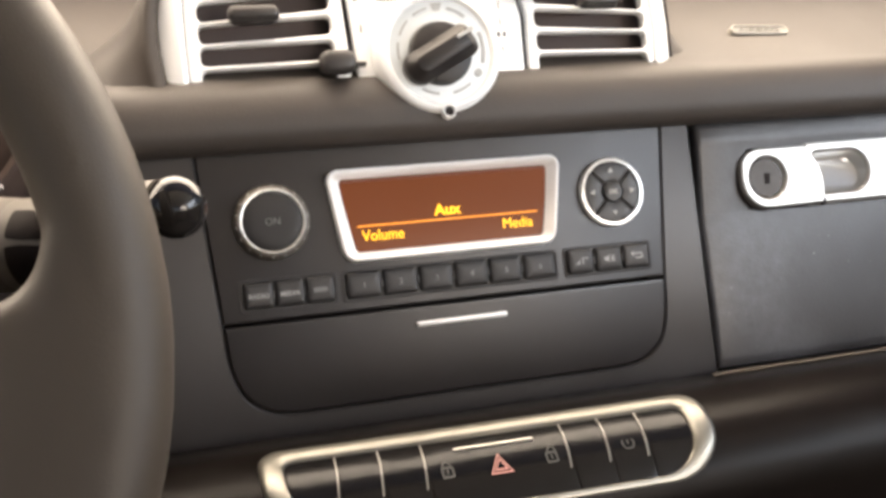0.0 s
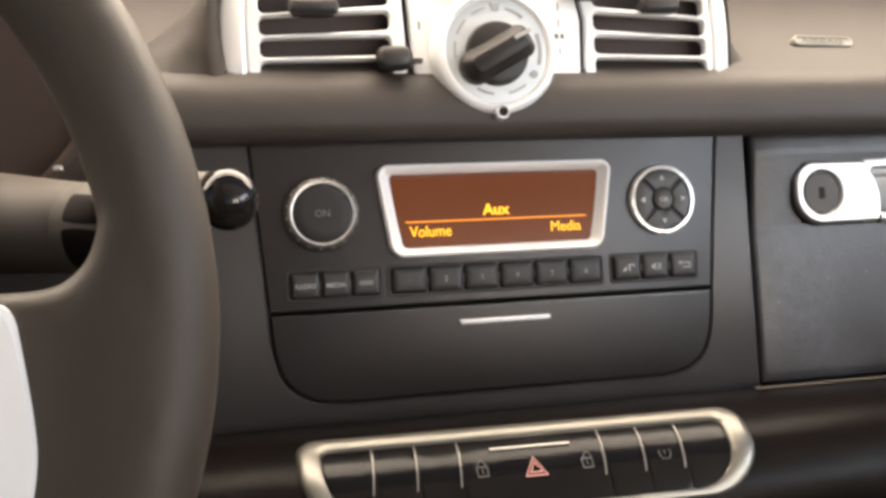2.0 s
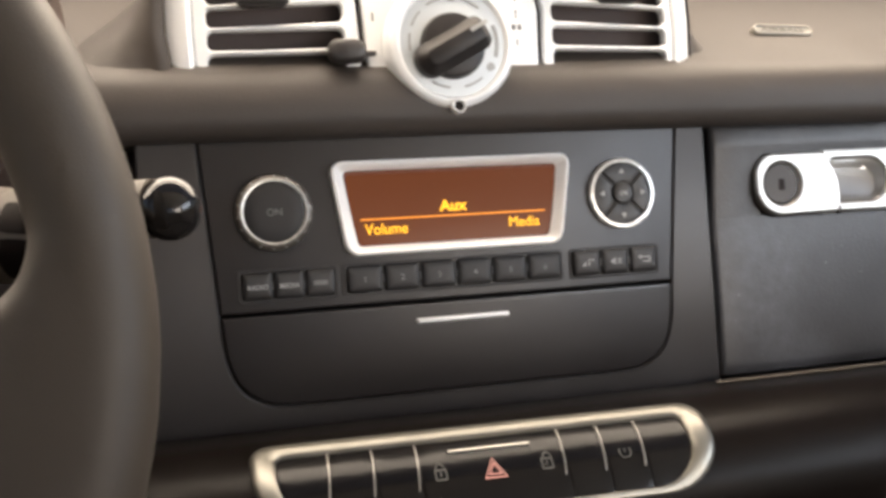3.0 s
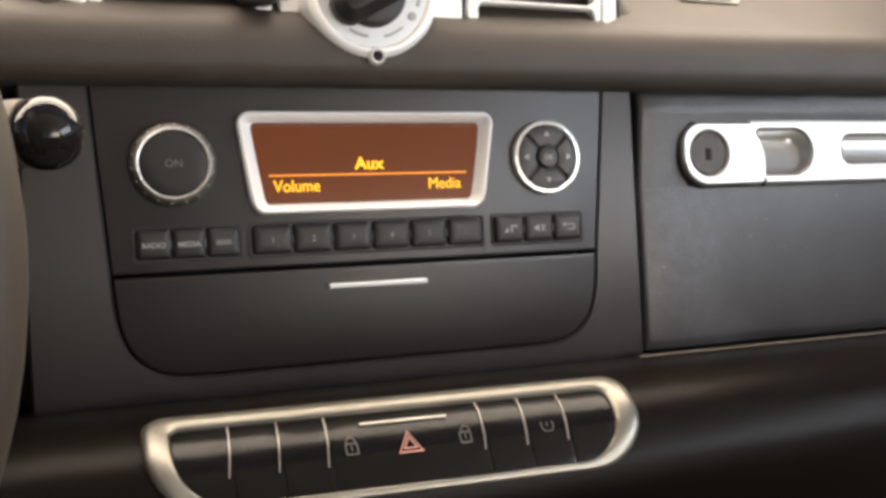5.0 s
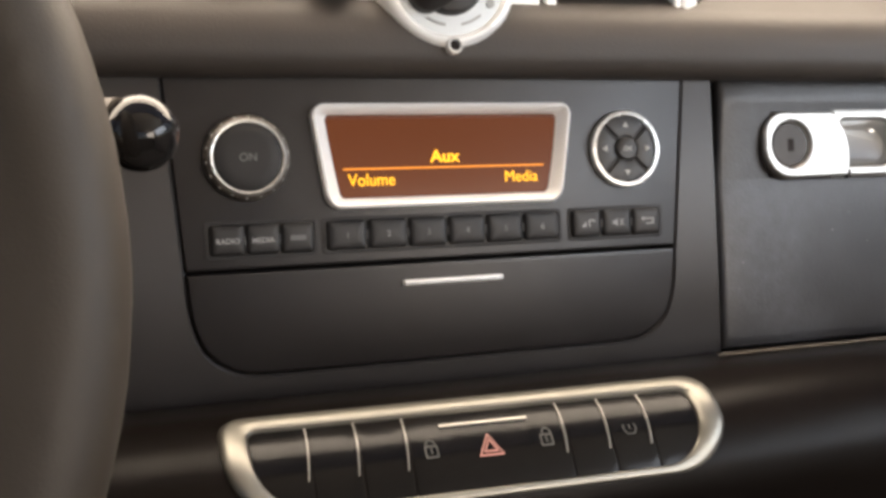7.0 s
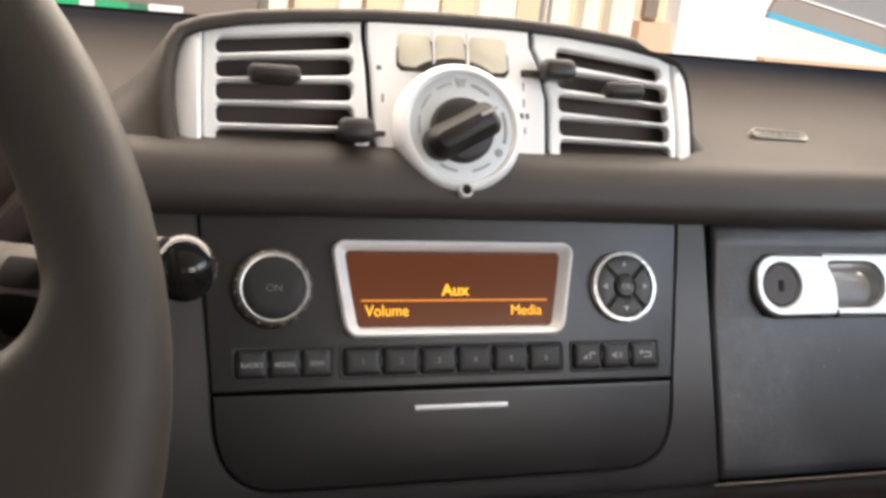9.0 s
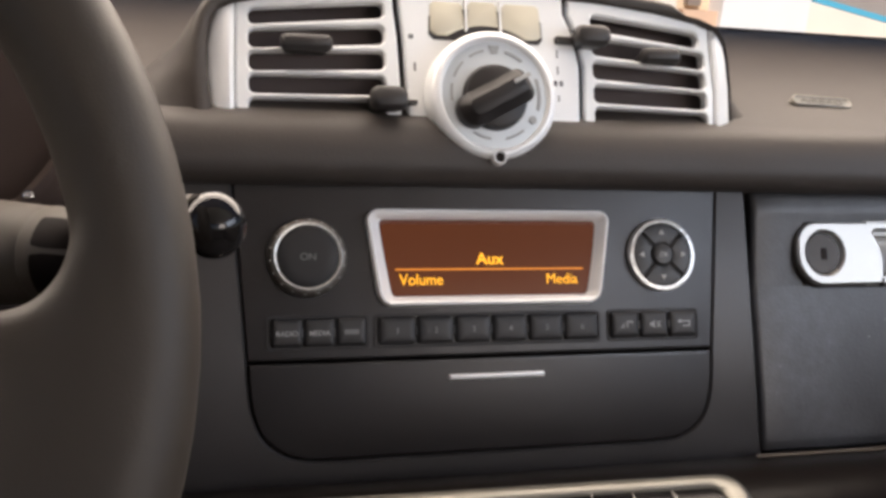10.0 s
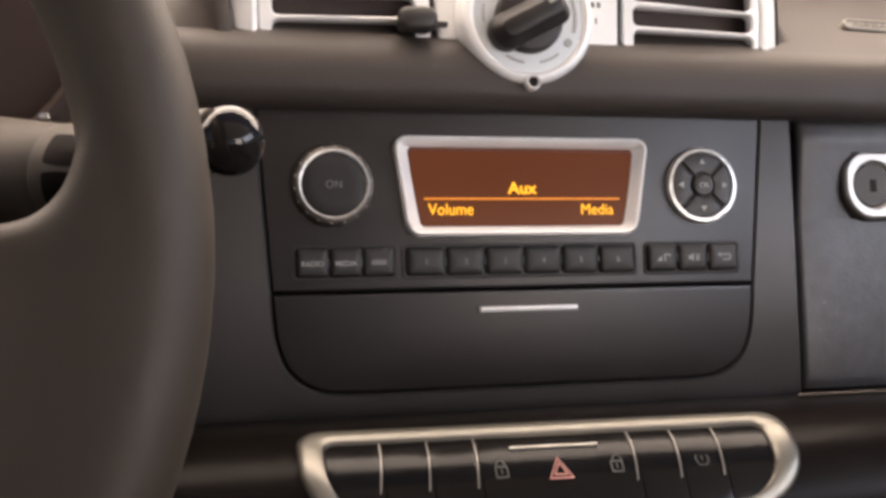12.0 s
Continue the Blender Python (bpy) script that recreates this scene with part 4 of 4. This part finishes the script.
bm = bmesh.new()
rings = []
for f, w in ((1.0, -0.03), (1.0, 0.004), (0.97, 0.014), (0.88, 0.020), (0.6, 0.024), (0.2, 0.026)):
    rings.append([at_wheel(0.066 * f * math.cos(2 * math.pi * k / 40), -0.022 + 0.060 * f * math.sin(2 * math.pi * k / 40), w) for k in range(40)])
loft(bm, rings, True, True)
part("hub_cover", bm, RIM, wheel)

# steering column and instrument hood behind the wheel
column_ = thing("steering_column", (-0.298, -0.06, 0.0), "dark plastic steering column shroud behind the wheel", "steering column")
bm = bmesh.new()
loft(bm, [[Vector((-0.298 + r * math.cos(2 * math.pi * k / 32), y, -0.01 + 1.05 * r * math.sin(2 * math.pi * k / 32))) for k in range(32)] for y, r in ((-0.140, 0.045), (-0.130, 0.052), (-0.06, 0.056), (0.04, 0.060))], True, True)
part("shroud", bm, BOLSTER, column_)

# round instrument behind the wheel
gauge = thing("instrument_gauge", (-0.245, 0.0, 0.10), "dark round instrument behind the steering wheel", "gauge")
part("gauge_rim", lathe(-0.245, 0.115, [(0.0830, -0.020), (0.0830, -0.040), (0.0805, -0.0455), (0.0780, -0.0465), (0.0755, -0.0440), (0.0750, -0.036)], 72), GAUGE, gauge, "dark rim")
part("rim_clip", slab(rounded(-0.1895, 0.0600, -0.1855, 0.0630, 0.0012, 3), -0.0485, -0.040, 0.001), CHROME, gauge, "small chrome clip")
part("gauge_face", lathe(-0.245, 0.115, [(0.0752, -0.030), (0.0750, -0.034), (0.0300, -0.036), (0.0050, -0.036)], 56), GAUGE, gauge)
part("gauge_body", lathe(-0.245, 0.115, [(0.0600, 0.09), (0.0780, 0.03), (0.0815, -0.010), (0.0815, -0.030), (0.0700, -0.031)], 56), GAUGE, gauge)

# ---- stalk on the steering column ----
stalk = thing("wiper_stalk", (-0.26, -0.108, 0.024), "grey stalk with a dark collar and a glossy black ball tip", "stalk")
A, B = Vector((-0.2049, -0.0680, 0.0395)), Vector((-0.1732, -0.0900, 0.0350))
BALL = Vector((-0.1271, -0.1312, 0.0390))
ax = (B - A).normalized()
e1 = ax.cross(Vector((0, 0, 1))).normalized()
e2 = e1.cross(ax)


def turned(profile, n=40):
    """A body turned about the lever's axis, from (distance, radius) pairs."""
    bm = bmesh.new()
    rings = [[A + ax * d + r * (math.cos(2 * math.pi * k / n) * e1 + math.sin(2 * math.pi * k / n) * e2) for k in range(n)] for d, r in profile]
    return loft(bm, rings, True, True)


part("lever", turned([(-0.075, 0.0205), (-0.03, 0.0198), (0.0, 0.0180), (0.020, 0.0166), (0.034, 0.0157), (0.0365, 0.0148)]), STALK, stalk, "grey lever")
part("collar", turned([(0.0350, 0.0140), (0.0368, 0.0156), (0.0385, 0.0157), (0.042, 0.0151), (0.050, 0.0143), (0.0535, 0.0130), (0.0555, 0.0105), (0.0565, 0.0060)]), STALK, stalk, "rotary collar with dark windows")
for lo, hi in ((5, 48), (-62, -1)):
    # dark rounded windows in the collar, on the side that faces the driver
    bm = bmesh.new()
    rings = []
    for d, r, cut in ((0.0412, 0.0152, 6), (0.0420, 0.0153, 2), (0.046, 0.0149, 0), (0.050, 0.0145, 0), (0.0534, 0.0134, 1), (0.0554, 0.0110, 4)):
        rings.append([A + ax * d + r * (math.cos(radians(t)) * e1 + math.sin(radians(t)) * e2) for t in [lo + cut + (hi - lo - 2 * cut) * k / 10 for k in range(11)]])
    loft(bm, rings, closed=False)
    part("collar_window", bm, COLLAR_DARK, stalk, "dark window in the collar")
# bent neck that carries the ball
bend_ = spline([A + ax * 0.052, A + ax * 0.064, BALL + Vector((-0.0260, 0.0160, -0.0010)), BALL + Vector((-0.0120, 0.0070, 0.0004)), BALL + Vector((-0.0045, 0.0026, 0.0003))], 4)
bm = bmesh.new()
rings = []
for k, p in enumerate(bend_):
    d = (bend_[min(k + 1, len(bend_) - 1)] - bend_[max(k - 1, 0)]).normalized()
    f1 = d.cross(Vector((0, 0, 1))).normalized()
    f2 = f1.cross(d)
    r = 0.0064 + 0.0026 * smoothstep(8, 14, k)
    rings.append([p + r * (math.cos(2 * math.pi * j / 28) * f1 + math.sin(2 * math.pi * j / 28) * f2) for j in range(28)])
part("neck", loft(bm, rings, True, True), STALK, stalk)
bm = bmesh.new()
bmesh.ops.create_uvsphere(bm, u_segments=40, v_segments=24, radius=1.0)
for v in bm.verts:
    v.co = BALL + Vector((v.co.x * 0.0095, v.co.y * 0.0095, v.co.z * 0.0098))
part("ball_tip", bm, GLOSS, stalk, "glossy black ball tip")


# ---- plain cabin shell, in world axes ----
def plain(name, verts, faces, mat, label, category, kind="structure"):
    me = bpy.data.meshes.new(name)
    me.from_pydata(verts, [], faces)
    me.materials.append(mat)
    ob = new(name, me)
    return tagged(ob, label, category, kind=kind)


def box(name, lo, hi, mat, label, category):
    (a, b, c), (d, e, f) = lo, hi
    v = [(a, b, c), (d, b, c), (d, e, c), (a, e, c), (a, b, f), (d, b, f), (d, e, f), (a, e, f)]
    return plain(name, v, [(0, 3, 2, 1), (4, 5, 6, 7), (0, 1, 5, 4), (1, 2, 6, 5), (2, 3, 7, 6), (3, 0, 4, 7)], mat, label, category)


box("floor", (-0.74, -1.25, 0.30), (0.74, 0.30, 0.34), CABIN, "dark cabin floor", "floor")
box("ceiling", (-0.74, -1.25, 1.50), (0.74, -0.22, 1.54), HEADLINER, "grey headliner", "ceiling")
box("wall_rear", (-0.74, -1.29, 0.30), (0.74, -1.25, 1.12), CABIN, "plain grey rear wall of the cabin", "wall")
box("wall_rear_rail", (-0.74, -1.29, 1.47), (0.74, -1.25, 1.54), CABIN, "plain grey rear roof rail", "wall")
for side, n in ((-1, "wall_left"), (1, "wall_right")):
    x0, x1 = sorted((side * 0.72, side * 0.76))
    box(n, (x0, -1.25, 0.30), (x1, 0.30, 1.06), CABIN, "plain grey door panel", "wall")
    box(n + "_rear_post", (x0, -1.25, 1.06), (x1, -0.92, 1.50), CABIN, "plain grey rear post", "wall")
    box(n + "_rail", (x0, -0.92, 1.45), (x1, -0.20, 1.54), CABIN, "plain grey roof rail", "wall")
box("firewall", (-0.72, 0.26, 0.30), (0.72, 0.30, 0.98), CABIN, "plain dark firewall", "wall")



def beam(name, a, b, wide, deep, label, category):
    """A slanted post from a to b."""
    a, b = Vector(a), Vector(b)
    d = (b - a).normalized()
    e = d.cross(Vector((1, 0, 0))).normalized()
    verts = [p + Vector((sx * wide / 2, 0, 0)) + e * sy * deep / 2 for p in (a, b) for sx, sy in ((-1, -1), (1, -1), (1, 1), (-1, 1))]
    return plain(name, verts, [(0, 1, 2, 3), (7, 6, 5, 4), (0, 4, 5, 1), (1, 5, 6, 2), (2, 6, 7, 3), (3, 7, 4, 0)], CABIN, label, category)


for side, n in ((-1, "wall_left_front_post"), (1, "wall_right_front_post")):
    beam(n, (side * 0.72, 0.40, 1.06), (side * 0.66, -0.22, 1.52), 0.06, 0.05, "plain grey windscreen post", "post")
beam("windscreen_header", (0, -0.20, 1.515), (0, -0.26, 1.53), 1.30, 0.04, "plain grey windscreen header", "header")
GLASS = bpy.data.materials.new("window_glass")
GLASS.use_nodes = True
g_ = GLASS.node_tree.nodes["Principled BSDF"]
g_.inputs["Transmission Weight"].default_value, g_.inputs["Roughness"].default_value, g_.inputs["IOR"].default_value = 1.0, 0.0, 1.05


def pane(name, a, b, c, d, thick, label):
    """A thin slab of glass on four corners."""
    q = [Vector(p) for p in (a, b, c, d)]
    nrm = (q[1] - q[0]).cross(q[3] - q[0]).normalized() * thick
    ob = plain(name, q + [p + nrm for p in q], [(3, 2, 1, 0), (4, 5, 6, 7), (0, 1, 5, 4), (1, 2, 6, 5), (2, 3, 7, 6), (3, 0, 4, 7)], GLASS, label, "window")
    ob.visible_shadow = False
    return ob


pane("window_1", (-0.68, 0.40, 1.07), (0.68, 0.40, 1.07), (0.62, -0.20, 1.53), (-0.62, -0.20, 1.53), 0.005, "clear windscreen glass")
for side, n in ((-1, "window_2"), (1, "window_3")):
    pane(n, (side * 0.745, -0.92, 1.06), (side * 0.745, 0.30, 1.06), (side * 0.735, -0.20, 1.45), (side * 0.735, -0.92, 1.45), 0.004, "clear side window glass")
pane("window_4", (-0.70, -1.27, 1.12), (0.70, -1.27, 1.12), (0.70, -1.27, 1.47), (-0.70, -1.27, 1.47), 0.004, "clear rear window glass")

# ---- outside ----
GROUND = material("pale_paving", (0.42, 0.38, 0.32), 0.85, spots=0.2, patch=3)
TAN = material("tan_wall", (0.78, 0.61, 0.41), 0.8, spots=0.12, patch=2)
CREAM = material("cream_column", (0.88, 0.81, 0.68), 0.8, patch=2)
WHITE = material("white_render", (0.88, 0.86, 0.82), 0.8, spots=0.05, patch=2)
GREEN = material("green_banner", (0.03, 0.42, 0.16), 0.6)
BLUE = material("blue_edge", (0.10, 0.46, 0.64), 0.5)
BROWN = material("grey_brown_wall", (0.26, 0.21, 0.17), 0.8, patch=3)
ROSE = material("rosy_tan_render", (0.74, 0.50, 0.34), 0.8, patch=3)
DARK_GREEN = material("dull_green_board", (0.05, 0.20, 0.11), 0.6)
FASCIA = material("brown_grey_fascia", (0.36, 0.31, 0.27), 0.6, patch=3)
SLATE = material("grey_canopy", (0.30, 0.29, 0.28), 0.7)
box("ground", (-400, -400, -0.05), (400, 400, 0.0), GROUND, "pale sunlit paving", "ground")


def block(name, lo, hi, mat, label, category):
    """A free-standing block with small bevels, as a thing of its own."""
    bm = bmesh.new()
    bmesh.ops.create_cube(bm, size=1.0)
    mid, size = [(a + b) / 2 for a, b in zip(lo, hi)], [b - a for a, b in zip(lo, hi)]
    for v in bm.verts:
        v.co = Vector([v.co[k] * size[k] for k in range(3)])
    bmesh.ops.bevel(bm, geom=bm.edges[:], offset=min(size) * 0.08, segments=2, affect="EDGES")
    me = bpy.data.meshes.new(name)
    bm.to_mesh(me)
    bm.free()
    me.materials.append(mat)
    ob = new(name, me)
    ob.location = mid
    return tagged(ob, label, category)


# facade across the forecourt: tan wall with cream pillars, a brown window and a bright white end
box("facade", (-9.0, 13.0, 0.0), (7.54, 13.4, 4.2), TAN, "tan rendered facade across the forecourt", "building")
box("facade_white", (7.54, 12.6, 0.0), (8.98, 13.4, 4.2), WHITE, "bright white facade end", "building")
for x0, x1 in ((-8.6, -8.3), (-7.6, -7.2), (-6.5, -6.2), (-5.4, -5.1), (-4.3, -4.0), (-3.2, -2.8), (-2.2, -1.9), (-1.2, -0.8), (0.0, 0.4), (1.5, 1.9), (2.6, 2.9), (3.5, 4.0), (4.6, 5.15), (5.62, 5.98), (6.22, 6.46), (6.66, 7.02)):
    ob = block("facade_pillar", (x0 * 0.975, 12.66, 0.0), (x1 * 0.975, 12.98, 4.2), CREAM, "cream square pillar on the tan facade", "pillar")
    tagged(ob, group="facade pillars")
for x in (5.36, 5.48):
    block("drain_pipe", (x, 12.60, 0.0), (x + 0.045, 12.645, 4.2), SLATE, "thin dark pipe on the tan facade", "pipe")
box("wall_panel", (7.12, 12.86, 0.72), (7.33, 12.99, 2.4), BROWN, "dark brown upright panel on the facade", "wall")
box("wall_foot", (6.98, 12.70, 0.0), (7.60, 12.98, 0.66), ROSE, "rosy tan foot of the facade", "wall")

# barrier boards on the paving before a brown low wall
box("garden_wall", (-3.0, 12.2, 0.0), (1.4, 12.45, 0.80), BROWN, "low grey-brown wall behind the boards", "wall")
for x0, x1, m, label in ((-1.06, -0.66, GREEN, "green barrier board on the paving"), (-0.65, -0.49, WHITE, "white barrier board on the paving"), (-0.47, -0.12, GREEN, "green barrier board on the paving"),
                         (-0.11, 0.09, DARK_GREEN, "dull dark green barrier board on the paving"), (0.11, 0.50, WHITE, "white barrier board on the paving")):
    ob = block("barrier_board", (x0, 11.9, 0.0), (x1, 11.95, 0.37), m, label, "barrier")
    tagged(ob, group="barrier boards")

# awning made up for an unidentified grey shape: brown-grey fascia and blue edge, beside the white end of the facade
awning = bpy.data.objects.new("awning", None)
scene.collection.objects.link(awning)
awning.location = (5.79, 8.0, 0.0)
awning["off"] = [0.0, 0.0, 0.0]
tagged(awning, "made-up awning for an unidentified grey sloping shape with a bright blue lower edge", "awning")
for nm, z0, z1, dy, mat_ in (("canopy", 0.255, 1.10, 0.10, SLATE), ("pale_trim", 0.235, 0.255, 0.0, WHITE), ("fascia", 0.05, 0.235, 0.02, FASCIA), ("blue_edge", 0.0, 0.05, 0.0, BLUE)):
    bm = bmesh.new()
    a, b = Vector((0.0, dy, 0.98)), Vector((4.2, dy, 0.27))
    loft(bm, [[a + Vector((0.45 * z0, d, z0)), a + Vector((0.45 * z1, d, z1)), b + Vector((0, d, z1)), b + Vector((0, d, z0))] for d in (0.0, 0.06)], True, True)
    part(nm, bm, mat_, awning, local=True, smooth=False)
for px_ in (3.6, 4.1):
    bm = bmesh.new()
    loft(bm, [[Vector((px_ + 0.03 * math.cos(2 * math.pi * k / 12), 0.03 + 0.03 * math.sin(2 * math.pi * k / 12), z)) for k in range(12)] for z in (0.0, 0.9)], True, True)
    part("post", bm, SLATE, awning, local=True)

box("low_wall", (8.98, 12.8, 0.0), (16.0, 13.4, 1.5), CREAM, "low cream wall beside the facade", "wall")
box("low_wall_base", (9.10, 12.55, 0.0), (16.0, 12.79, 0.30), ROSE, "rosy tan base of the cream wall", "wall")
